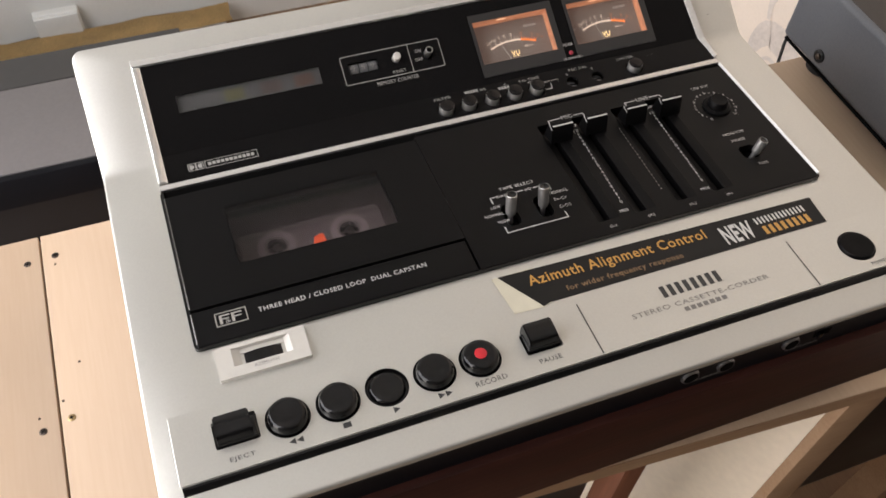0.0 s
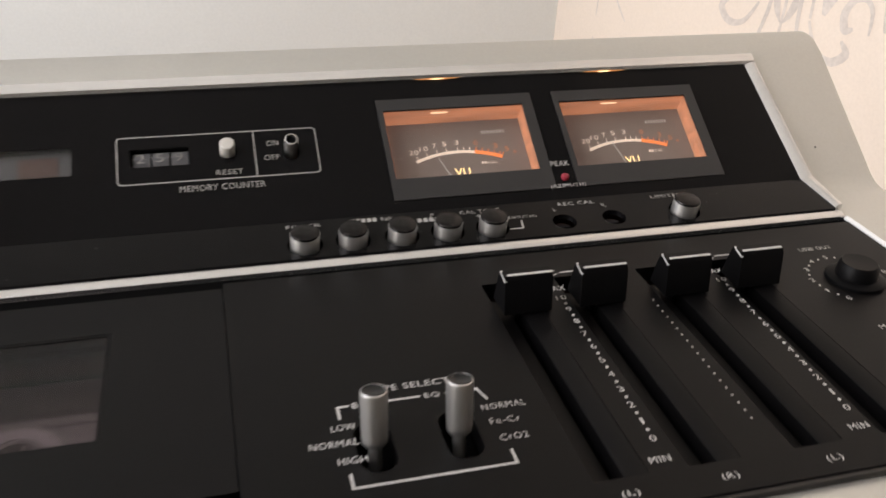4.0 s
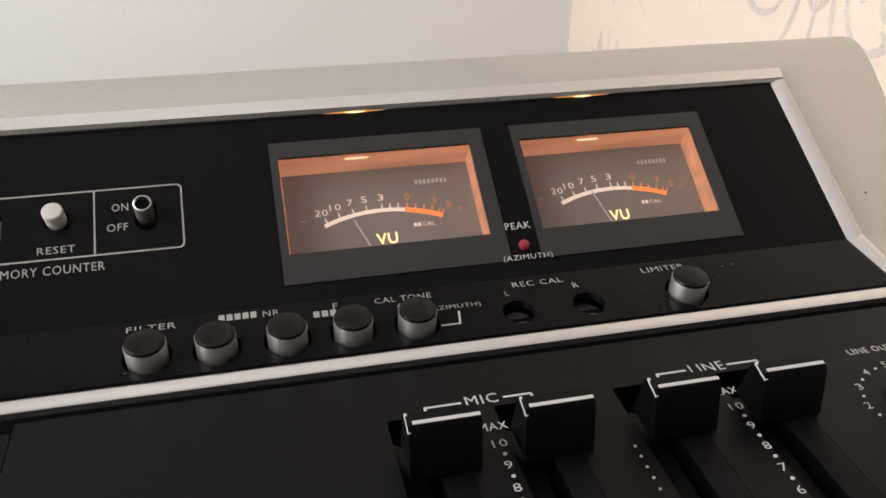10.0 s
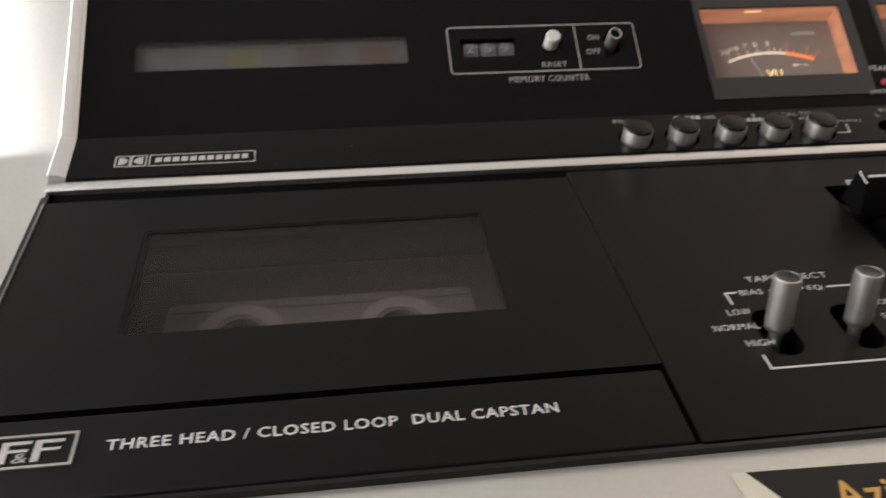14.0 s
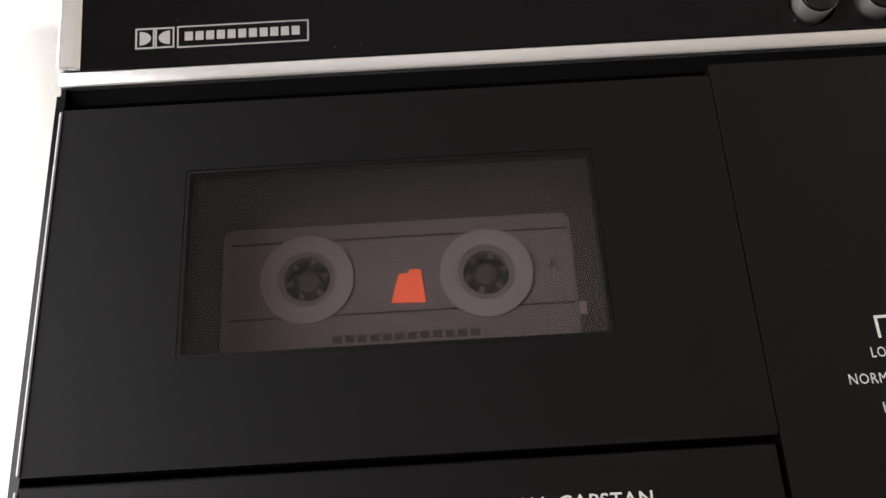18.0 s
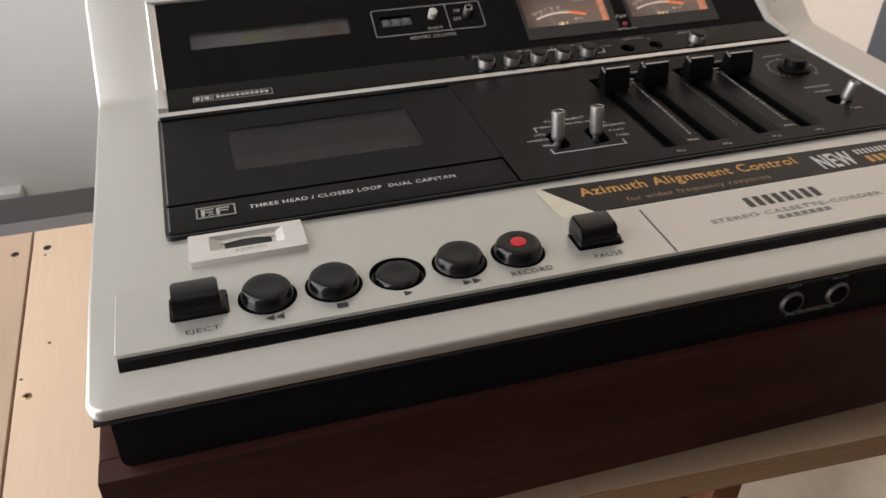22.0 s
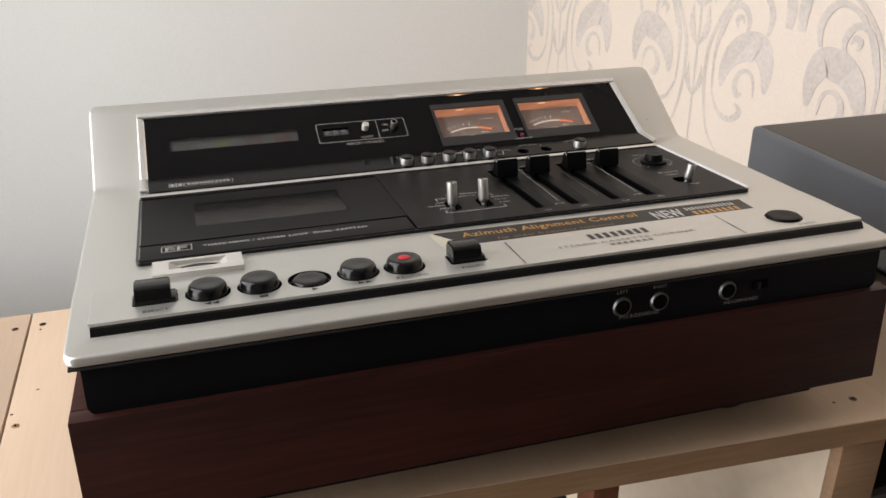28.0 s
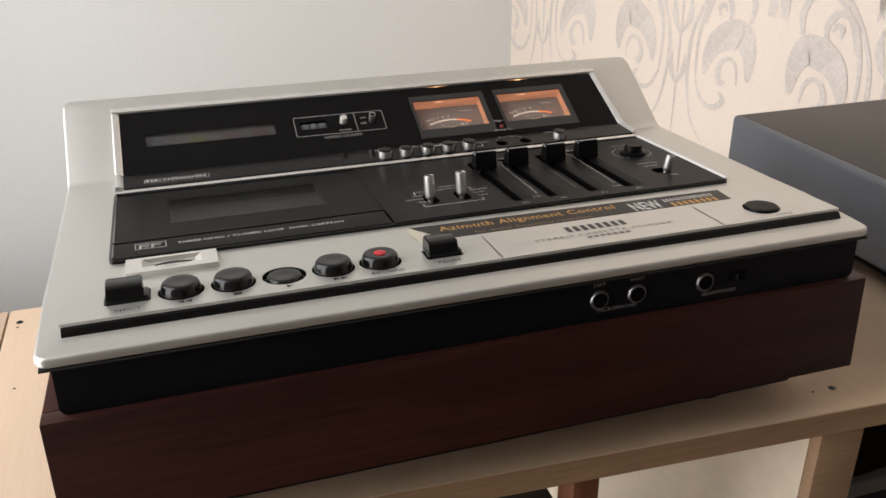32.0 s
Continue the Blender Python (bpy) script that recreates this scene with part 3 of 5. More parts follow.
def screw(x, y, r=0.024, turn=20, metal=SCREW_STEEL):
    bm = lathe(x, y, [(r, TABLE_Z - 0.01), (r, TABLE_Z + 0.0015), (r * 0.8, TABLE_Z + 0.004), (r * 0.3, TABLE_Z + 0.004), (r * 0.25, TABLE_Z + 0.001)], 16)
    head = part("screw", bm, metal, table, "countersunk cross-head screw")
    cross = bmesh.new()
    for k, a in enumerate((turn, turn + 90)):
        c, s = math.cos(radians(a)) * r * 0.62, math.sin(radians(a)) * r * 0.62
        stroke([(x - c, y - s), (x + c, y + s)], r * 0.26, TABLE_Z + 0.0046 + 0.0003 * k, bm=cross)
    part("cross_slot", cross, PIT, head, "", MAIN, False)


for i, (x, y) in enumerate(((-0.967, 0.420), (-1.132, 0.380), (-1.122, 1.670), (-0.943, 1.690), (3.916, -0.817))):
    screw(x, y, turn=17 + 31 * i, metal=BRASS if i == 0 else SCREW_STEEL)
for x, y in ((-0.883, 0.797), (-1.003, 0.550), (-1.146, 0.473), (-0.950, 1.615), (3.779, -0.814)):
    part("nail_hole", lathe(x, y, [(0.009, TABLE_Z - 0.001), (0.009, TABLE_Z + 0.0008)], 10), NAIL_BROWN, table)

# a dark steel device on the table, beside the deck
amp = thing("amplifier", (6.3, 0.5, TABLE_Z), "dark grey steel amplifier case standing on the table beside the deck", "amplifier")
AX0, AX1, AY0, AY1, AZ0, AZ1 = 5.035, 7.7, -0.95, 2.015, -0.945, -0.290
part("case", box(AX0, AX1, AY0, AY1, AZ0, AZ1 - 0.003, 0.055, segments=5), GREY_STEEL, amp, "blue-grey steel body with rounded edges")
part("top_cover", box(AX0 + 0.05, AX1 - 0.05, AY0 + 0.05, AY1 - 0.05, AZ1 - 0.02, AZ1, 0.002), TOP_STEEL, amp, "dark brown top cover")
for x in (AX0 + 0.3, AX1 - 0.3):
    for y in (AY0 + 0.3, AY1 - 0.3):
        part("foot", lathe(x, y, [(0.14, TABLE_Z), (0.16, AZ0 - 0.05), (0.16, AZ0 + 0.02)], 20), RUBBER, amp)
SIDE = Matrix.Translation((AX0, 0, 0)) @ Matrix.Rotation(radians(-90), 4, "Y")
for y in (1.55, -0.6):
    ringed = part("cover_screw", lathe(-0.82, y, [(0.055, -0.01), (0.055, 0.014), (0.042, 0.022), (0.036, 0.010)], 20), RUBBER, amp, "black cup washer", SIDE)
    part("screw_head", lathe(-0.82, y, [(0.028, 0.0), (0.026, 0.022), (0.015, 0.028)], 16), SCREW_STEEL, ringed, "", SIDE)
part("case_seam", box(AX0 - 0.004, AX0 + 0.02, AY0 + 0.05, AY1 - 0.05, AZ0 - 0.012, AZ0 + 0.004), PIT, amp)


def tube(points, r, n=8):
    bm = bmesh.new()
    rows = []
    for i, p in enumerate(points):
        a, b = Vector(points[max(0, i - 1)]), Vector(points[min(len(points) - 1, i + 1)])
        q = (b - a).to_track_quat("Z", "Y")
        rows.append([bm.verts.new(Vector(p) + q @ Vector((r * math.cos(2 * math.pi * k / n), r * math.sin(2 * math.pi * k / n), 0))) for k in range(n)])
    for a, b in zip(rows, rows[1:]):
        for k in range(n):
            bm.faces.new((a[k - 1], a[k], b[k], b[k - 1]))
    bm.faces.new(rows[0]), bm.faces.new(rows[-1])
    return bm


cable = thing("cable", (5.0, 2.0, TABLE_Z), "thin black cable hanging over the table's back edge", "cable")
part("cord", tube([(5.3, 2.03, -0.80), (5.14, 2.035, -0.93), (5.09, 1.99, -1.06), (5.08, 1.95, -1.28), (5.06, 1.95, -2.0), (5.05, 1.96, -3.2)], 0.014), RUBBER, cable)

crate_low = thing("storage_box", (1.4, -0.5, FLOOR_Z), "dark teal storage box standing under the table", "box")
part("body", box(0.55, 2.08, -0.72, -0.35, FLOOR_Z, -1.72, 0.03), TEAL, crate_low)
part("lid", box(0.52, 2.11, -0.75, -0.32, -1.715, -1.60, 0.02), TEAL, crate_low, "flat lid")

# low things behind and under the table
low = thing("black_cabinet", (-2.5, 8.2, FLOOR_Z), "low black cabinet with a dull grey top behind the table", "cabinet")
part("body", box(-7.0, 0.4, 6.85, 8.8, FLOOR_Z, -5.70, 0.03), material("black_front", (0.012, 0.012, 0.013), 0.35, 0.0, 0.06), low, "black cabinet front")
part("top", box(-7.0, 0.4, 6.80, 8.52, -5.69, -5.25, 0.04), material("dull_grey_top", (0.17, 0.158, 0.156), 0.4, 0.0, 0.06, 200, 6), low, "dull grey top board")
part("edge", box(-7.0, 0.4, 6.68, 6.79, -5.80, -5.25, 0.02), DARK_METAL, low, "black front edge")
part("rear_rim", box(-7.0, 0.4, 8.53, 9.2, -5.69, -5.25, 0.03), material("dark_rear_rim", (0.05, 0.048, 0.046), 0.5, 0.0, 0.06), low, "dark rear rim")


def rag(x0, x1, y0, y1, z, height, seed, n=22):
    bm = bmesh.new()
    grid = []
    for i in range(n + 1):
        row = []
        for j in range(n + 1):
            u, v = i / n, j / n
            x, y = x0 + (x1 - x0) * u, y0 + (y1 - y0) * v
            lump = noise.noise(Vector((x * 1.6, y * 1.6, seed))) * 0.5 + noise.noise(Vector((x * 4, y * 4, seed + 5))) * 0.2
            edge = min(u, 1 - u, v, 1 - v) * 5
            row.append(bm.verts.new((x + 0.15 * lump, y + 0.12 * lump, z + height * (0.35 + lump) * min(1, edge) + 0.02)))
        grid.append(row)
    for i in range(n):
        for j in range(n):
            bm.faces.new((grid[i][j], grid[i + 1][j], grid[i + 1][j + 1], grid[i][j + 1]))
    bmesh.ops.solidify(bm, geom=bm.faces[:], thickness=0.02)
    return bm


cloth = thing("golden_cloth", (-0.7, 12.45, -8.2), "crumpled golden yellow cloth on a low box by the wall", "cloth")
part("fabric", rag(-3.1, 1.5, 12.15, 12.75, -7.62, 0.14, 3.0), GOLD_CLOTH, cloth)
part("underlay", box(-3.0, 1.4, 12.2, 12.7, FLOOR_Z, -7.61, 0.02), PLASTER, cloth, "pale box under the cloth")


def junction_box(x, z, wide, tall):
    box_of = thing("junction_box", (CORNER[0] + x, 12.9, z - tall), "white plastic junction box mounted on the grey wall", "junction box", "boxes on the plain wall")
    part("housing", box(x - wide, x + wide, -0.20, -0.001, z - tall, z + tall, 0.04, segments=3), SOCKET_WHITE, box_of, "", PLAIN)
    part("lid", box(x - wide + 0.015, x + wide - 0.015, -0.28, -0.203, z - tall + 0.015, z + tall - 0.015, 0.03, segments=3), SOCKET_WHITE, box_of, "", PLAIN)


junction_box(-9.11, -7.46, 0.42, 0.34)
junction_box(-11.34, -7.50, 0.42, 0.32)
crate = thing("black_crate", (5.4, 0.6, -5.05), "black crate on the shelf under the table", "crate")
part("body", box(4.12, 6.6, -0.6, 1.7, -5.04, -2.35, 0.05), DARK_METAL, crate)
part("lid", box(4.07, 6.65, -0.65, 1.75, -2.34, -2.2, 0.03), GREY_STEEL, crate)
wrap = thing("black_plastic_wrap", (5.2, -0.2, -2.2), "crumpled glossy black plastic wrap on the crate", "wrap")
part("film", rag(4.08, 6.5, -0.6, 0.9, -2.19, 0.35, 15.0, 30), DARK_BAG, wrap)

# ---- the cassette deck ----
SEAT = TIP
deck = thing("cassette_deck", (1.7, 0.35, TABLE_Z), "vintage silver and black stereo cassette deck in a dark wood case", "cassette deck")

# wood case, bottom and feet
part("front_board", box(-0.43, 3.80, -1.042, -0.94, -0.915, -0.357, 0.008), VENEER, deck, "dark walnut front board")
for x0, x1 in ((-0.429, -0.31), (3.70, 3.799)):
    part("side_board", box(x0, x1, -0.938, 1.78, -0.915, -0.357, 0.008), VENEER, deck, "dark walnut side board")
part("rear_board", box(-0.308, 3.698, 1.70, 1.78, -0.915, -0.357, 0.0), VENEER, deck)
part("ledge_board", box(-0.309, 3.699, -0.939, 1.69, -0.45, -0.362), VENEER, deck)
part("bottom_plate", box(-0.30, 3.42, -0.99, 1.7, -0.965, -0.918, 0.005), DARK_METAL, deck)
for x in (0.25, 3.15):
    for y in (-0.55, 1.3):
        ground = TABLE_Z + 0.052 * (y - 0.45)
        part("foot", lathe(x, y, [(0.13, ground), (0.16, ground + 0.03), (0.16, -0.967)], 24), RUBBER, deck)

# black chassis under the lid, with the jacks in its front
curve = [(0.04 * math.cos(radians(a)), 0.04 * math.sin(radians(a))) for a in range(180, 271, 18)]
outline = [(-0.308 + dx, -0.318 + dz) for dx, dz in curve] + [(3.698 - dx, -0.318 + dz) for dx, dz in reversed(curve)] + [(3.738, -0.106), (-0.348, -0.106)]
part("chassis_front", sheet(outline, [], -0.095, 0.0), DARK_METAL, deck, "black chassis front", FRONT)
for x0, x1 in ((-0.345, -0.30), (3.69, 3.735)):
    part("chassis_side", slab([(-0.899, -0.356), (-0.899, -0.10), (-0.5, -0.055), (1.15, -0.055), (1.66, 0.28), (1.68, -0.356)], x0, x1), DARK_METAL, deck, "black chassis side")
part("chassis_rear", box(-0.299, 3.689, 1.62, 1.68, -0.356, 0.28), DARK_METAL, deck)


def jack(x):
    j = part("jack", lathe(x, -0.237, [(0.052, -0.01), (0.052, 0.006), (0.046, 0.014), (0.032, 0.014), (0.028, 0.006)][:4], 28), JACK_STEEL, deck, "ring of a round jack socket", FRONT)
    part("socket", lathe(x, -0.237, [(0.040, 0.0), (0.040, 0.0148)], 24), PIT, j, "", FRONT)


for x in (2.176, 2.386, 2.784):
    jack(x)
print_on("MICROPHONE", 2.165, -0.307, 0.225, 0.020, deck, FRONT, GREY_INK)
print_on("HEADPHONES", 2.775, -0.318, 0.205, 0.020, deck, FRONT, GREY_INK)
print_on("LEFT", 2.145, -0.165, 0.062, 0.018, deck, FRONT, GREY_INK)
print_on("RIGHT", 2.348, -0.165, 0.078, 0.018, deck, FRONT, GREY_INK)
slot = part("level_switch", box(2.93, 3.03, -0.255, -0.205, -0.01, 0.004), PIT, deck, "small sliding switch", FRONT)
part("slider", box(2.945, 2.975, -0.25, -0.21, 0.0, 0.02, 0.003), KEY_BLACK, slot, "", FRONT)

# silver lid: dips to the front, level round the controls, rises at the back
XS = (-0.405, 3.785)
PROFILE = ((-1.035, -0.060), (-0.5, -0.022), (-0.18, -0.022), (1.095, -0.001), (1.130, 0.0025), (1.160, 0.0105), (1.195, 0.0315), (1.638, 0.371), (1.748, 0.436))
OPENING = ((-0.125, 3.475), (-0.125, 3.475), (-0.125, 3.475), (-0.115, 3.479), (-0.114, 3.480), (-0.114, 3.480), (-0.113, 3.478), (-0.103, 3.448), (-0.103, 3.448))  # its sides at each row
lid = bmesh.new()
THICK = 0.05
tops = [[lid.verts.new((x, y, z)) for x in (XS[0], *gap, XS[1])] for (y, z), gap in zip(PROFILE, OPENING)]
bots = [[lid.verts.new((x, y, z - THICK)) for x in (XS[0], *gap, XS[1])] for (y, z), gap in zip(PROFILE, OPENING)]
for j in range(len(PROFILE) - 1):
    for i in range(3):
        if i == 1 and 2 <= j <= 6:
            continue
        lid.faces.new((tops[j][i], tops[j][i + 1], tops[j + 1][i + 1], tops[j + 1][i]))
        lid.faces.new((bots[j][i], bots[j + 1][i], bots[j + 1][i + 1], bots[j][i + 1]))
bare = [e for e in lid.edges if len(e.link_faces) == 1]
pair = {a: b for ra, rb in zip(tops, bots) for a, b in zip(ra, rb)}
for e in bare:
    a, b = e.verts
    if a in pair and b in pair:
        lid.faces.new((a, b, pair[b], pair[a]))
bmesh.ops.recalc_face_normals(lid, faces=lid.faces)


def near(a, b):
    return abs(a - b) < 1e-4
uprights = [e for e in lid.edges if all((near(v.co.x, XS[0]) or near(v.co.x, XS[1])) and (near(v.co.y, PROFILE[0][0]) or near(v.co.y, PROFILE[-1][0])) for v in e.verts) and near(e.verts[0].co.x, e.verts[1].co.x) and near(e.verts[0].co.y, e.verts[1].co.y)]
bmesh.ops.bevel(lid, geom=uprights, offset=0.055, segments=5, affect="EDGES", profile=0.5)
rim = [e for e in lid.edges if len(e.link_faces) == 2 and e.calc_face_angle(0) > 0.9 and all(v.co.x < -0.3 or v.co.x > 3.7 or v.co.y < -1.0 or v.co.y > 1.72 for v in e.verts)]
bmesh.ops.bevel(lid, geom=rim, offset=0.016, segments=3, affect="EDGES", profile=0.5)
part("silver_lid", lid, SILVER, deck, "champagne silver metal lid with rounded corners")
part("lid_lip", slab([(-1.03, -0.112), (-1.03, -0.123), (-0.97, -0.118), (-0.97, -0.106)], -0.39, 3.77), RUBBER, deck, "black rubber edge under the lid")

def lathe_ring(x, y, outer, inner, low, high, n=36):
    """An open tube with a flat rim."""
    bm = bmesh.new()
    rows = [[bm.verts.new((x + r * math.cos(2 * math.pi * i / n), y + r * math.sin(2 * math.pi * i / n), z)) for i in range(n)] for r, z in ((outer, low), (outer, high), (inner, high), (inner, low))]
    for a, b in zip(rows, rows[1:] + rows[:1]):
        for i in range(n):
            bm.faces.new((a[i - 1], a[i], b[i], b[i - 1]))
    return bm


# raised key plate along the front
TRANSPORT, KEY_Y = (0.205, 0.440, 0.675, 0.911, 1.142), -0.679
holes = [ring(x, KEY_Y, 0.104, 36) for x in TRANSPORT] + [rounded(-0.128, 0.072, -0.735, -0.59, 0.012, 2), rounded(1.366, 1.556, -0.742, -0.618, 0.012, 2), ring(3.325, -0.69, 0.102, 36)]
key_plate = part("key_plate", sheet(rounded(-0.303, 3.712, -0.855, -0.505, 0.006, 2), holes, -0.012, 0.003), SILVER, deck, "silver plate round the keys")
part("plate_edge", slab([(-0.851, -0.0122), (-0.864, -0.018), (-0.884, -0.054), (-0.60, -0.062), (-0.60, -0.0122)], -0.300, 3.709), KEY_BLACK, deck, "black edge under the key plate")
part("plate_end", slab_across([(-0.3035, -0.012), (-0.3075, -0.010), (-0.3065, 0.0), (-0.3035, 0.0028)], -0.849, -0.511), SILVER, key_plate, "bright left end of the plate")
for x in (1.719, 2.976):
    part("groove", stroke([(x + 0.002, -0.54), (x - 0.002, -0.85)], 0.006, 0.0045), BLACK_INK, key_plate, "", MAIN, False)


def round_key(x, top):
    k = part("transport_key", lathe(x, KEY_Y, [(0.097, -0.06), (0.095, top - 0.050), (0.087, top - 0.017), (0.082, top - 0.007), (0.076, top - 0.0015), (0.067, top), (0.045, top - 0.001), (0.022, top - 0.0025), (0.010, top - 0.003)], 40), KEY_BLACK, deck, "round glossy black key")
    # dark ring that paints the shadow in the gap round the key
    part("key_well", lathe_ring(x, KEY_Y, 0.1035, 0.100, -0.05, 0.0022), PIT, k, "dark ring put in for the shade of the key hole")
    part("well_floor", lathe(x, KEY_Y, [(0.102, -0.056), (0.102, -0.05)], 24), PIT, k)
    return k


round_key(TRANSPORT[0], 0.052), round_key(TRANSPORT[1], 0.052), round_key(TRANSPORT[2], 0.010), round_key(TRANSPORT[3], 0.052)
record = round_key(TRANSPORT[4], 0.052)
tagged(record, "round black key with a red record dot")
part("red_dot", lathe(TRANSPORT[4], KEY_Y, [(0.030, 0.044), (0.030, 0.0535), (0.026, 0.055)], 24), RED, record, "red dot")


def bar_key(x0, x1, label):
    outline = [(-0.726, -0.06), (-0.722, 0.058), (-0.718, 0.070), (-0.710, 0.078), (-0.698, 0.081), (-0.622, 0.086), (-0.612, 0.081), (-0.607, 0.070), (-0.604, -0.06)]
    bm = slab(outline, x0 + 0.012, x1 - 0.025)
    ends = [e for e in bm.edges if abs(e.verts[0].co.x - e.verts[1].co.x) < 1e-5 and min(v.co.z for v in e.verts) > -0.05]
    bmesh.ops.bevel(bm, geom=ends, offset=0.006, segments=2, affect="EDGES")
    k = part("bar_key", bm, KEY_BLACK, deck, label)
    part("key_well", box(x0 + 0.003, x1 - 0.003, -0.732, -0.595, -0.05, -0.02), PIT, k)
    part("key_foot", box(x0 + 0.008, x1 - 0.006, -0.728, -0.625, -0.02, 0.026, 0.008), KEY_BLACK, k, "low step beside the key")
    return k


bar_key(-0.125, 0.07, "square black eject key")
bar_key(1.368, 1.554, "square black pause key")
part("power_button", lathe(3.325, -0.69, [(0.093, -0.05), (0.093, 0.007), (0.088, 0.015), (0.066, 0.017), (0.03, 0.014)], 40), KNOB_BLACK, deck, "round flat black power button")
part("power_well", lathe_ring(3.325, -0.69, 0.1015, 0.097, -0.045, 0.0022), KEY_BLACK, deck)
INK_Z = 0.0045
print_on("EJECT", -0.08, -0.818, 0.112, 0.028, deck, MAIN, BLACK_INK, z=INK_Z)
print_on("RECORD", 1.07, -0.822, 0.158, 0.028, deck, MAIN, BLACK_INK, z=INK_Z)
print_on("PAUSE", 1.405, -0.805, 0.115, 0.026, deck, MAIN, BLACK_INK, z=INK_Z)
print_on("POWER", 3.325, -0.835, 0.105, 0.024, deck, MAIN, BLACK_INK, z=INK_Z)


def mark(shapes):
    bm = bmesh.new()
    for pts in shapes:
        bm.faces.new([bm.verts.new((x, y, INK_Z)) for x, y in pts])
    return part("key_symbol", bm, BLACK_INK, deck, "", MAIN, False)


def left_arrow(x, y, s=0.032):
    return [(x, y), (x + s, y + s / 2), (x + s, y - s / 2)]


def right_arrow(x, y, s=0.032):
    return [(x, y - s / 2), (x, y + s / 2), (x + s, y)]


mark([left_arrow(0.180, -0.805), left_arrow(0.214, -0.805)])
mark([[(0.428, -0.820), (0.466, -0.820), (0.466, -0.792), (0.428, -0.792)]])
mark([right_arrow(0.668, -0.805)])
mark([right_arrow(0.886, -0.805), right_arrow(0.922, -0.805)])

# brand, model and sticker on the silver front
blocks(2.165, -0.655, 0.36, 0.072, 8, deck, MAIN, BLACK_INK, z=INK_Z, gap=0.4)
print_on("STEREO CASSETTE-CORDER", 1.95, -0.722, 0.80, 0.028, deck, MAIN, DARK_INK, z=INK_Z)
blocks(2.225, -0.765, 0.255, 0.026, 7, deck, MAIN, DARK_INK, z=INK_Z, name="lettering")
glue = bmesh.new()
glue.faces.new([glue.verts.new((x, y, -0.0195)) for x, y in ((1.384, -0.234), (1.62, -0.234), (1.62, -0.470), (1.572, -0.486), (1.412, -0.478))])
part("glue_mark", glue, GLUE, deck, "yellowed glue mark beside the sticker", MAIN, False)
sticker = part("sticker", sheet([(1.418, -0.236), (1.572, -0.482), (1.615, -0.468), (3.300, -0.472), (3.318, -0.285)], [], -0.0215, -0.0175), material("black_sticker", (0.012, 0.0115, 0.011), 0.38, 0.0, 0.1, spec=0.2), deck, "black sticker with gold and white print", MAIN, False)
SZ = -0.0165
print_on("Azimuth Alignment Control", 1.558, -0.364, 1.045, 0.088, sticker, MAIN, GOLD_INK, z=SZ, rise=-0.018, weight=0.014)
print_on("for wider frequency response", 1.728, -0.445, 0.685, 0.046, sticker, MAIN, DULL_GOLD_INK, z=SZ, rise=-0.004, weight=0.008)
print_on("NEW", 2.688, -0.443, 0.188, 0.124, sticker, MAIN, WHITE_INK, z=SZ, weight=0.03)
blocks(2.915, -0.367, 0.33, 0.045, 14, sticker, MAIN, WHITE_INK, z=SZ, gap=0.5, name="lettering")
blocks(2.93, -0.445, 0.31, 0.058, 8, sticker, MAIN, GOLD_INK, z=SZ, gap=0.4)

# azimuth wheel in its cream surround
az = part("azimuth_surround", sheet(rounded(-0.043, 0.396, -0.39, -0.205, 0.006, 2), [rounded(0.035, 0.318, -0.333, -0.229, 0.004, 1)], -0.026, 0.004), CREAM, deck, "raised cream surround of the azimuth wheel")
part("tray", sheet(rounded(0.036, 0.317, -0.332, -0.230, 0.004, 1), [rounded(0.074, 0.287, -0.328, -0.256, 0.002, 1)], -0.023, -0.018), CREAM, az)
wheel = bmesh.new()
rows = []
for i in range(89):
    a = -1.0 + 2.0 * i / 88
    crest = -0.025 + 0.014 * (1 - a * a) - (0.0006 if i % 4 in (1, 2) else 0.0)
    rows.append([wheel.verts.new((0.1805 + 0.105 * a, y, z)) for y, z in ((-0.3265, -0.056), (-0.3265, crest), (-0.2575, crest), (-0.2575, -0.056))])
for a, b in zip(rows, rows[1:]):
    for i in range(4):
        wheel.faces.new((a[i - 1], a[i], b[i], b[i - 1]))
wheel.faces.new(rows[0]), wheel.faces.new(rows[-1])
part("wheel", wheel, KEY_BLACK, az, "ribbed black thumb wheel")
for outline in (((0.0352, 0.0035), (0.0735, -0.0178), (0.0352, -0.0178)), ((0.3178, 0.0035), (0.3178, -0.0178), (0.2875, -0.0178))):
    part("slope", slab_across(outline, -0.3325, -0.2295), CREAM, az)
print_on("AZIMUTH", 0.125, -0.366, 0.118, 0.019, az, MAIN, DARK_INK, z=0.0055)

# bright inner edge of the lid's opening
rim_edge = bmesh.new()
ends = [[rim_edge.verts.new((x, y, z)) for x, z in ((3.4635, -0.01), (3.4635, 0.0015), (3.473, 0.009), (3.4765, 0.009), (3.4765, -0.01))] for y in (-0.15, 0.925)]
for i in range(5):
    rim_edge.faces.new((ends[0][i - 1], ends[0][i], ends[1][i], ends[1][i - 1]))
rim_edge.faces.new(ends[0]), rim_edge.faces.new(ends[1])
part("opening_edge", rim_edge, EDGE_LIGHT, deck, "bright inner edge of the lid opening")

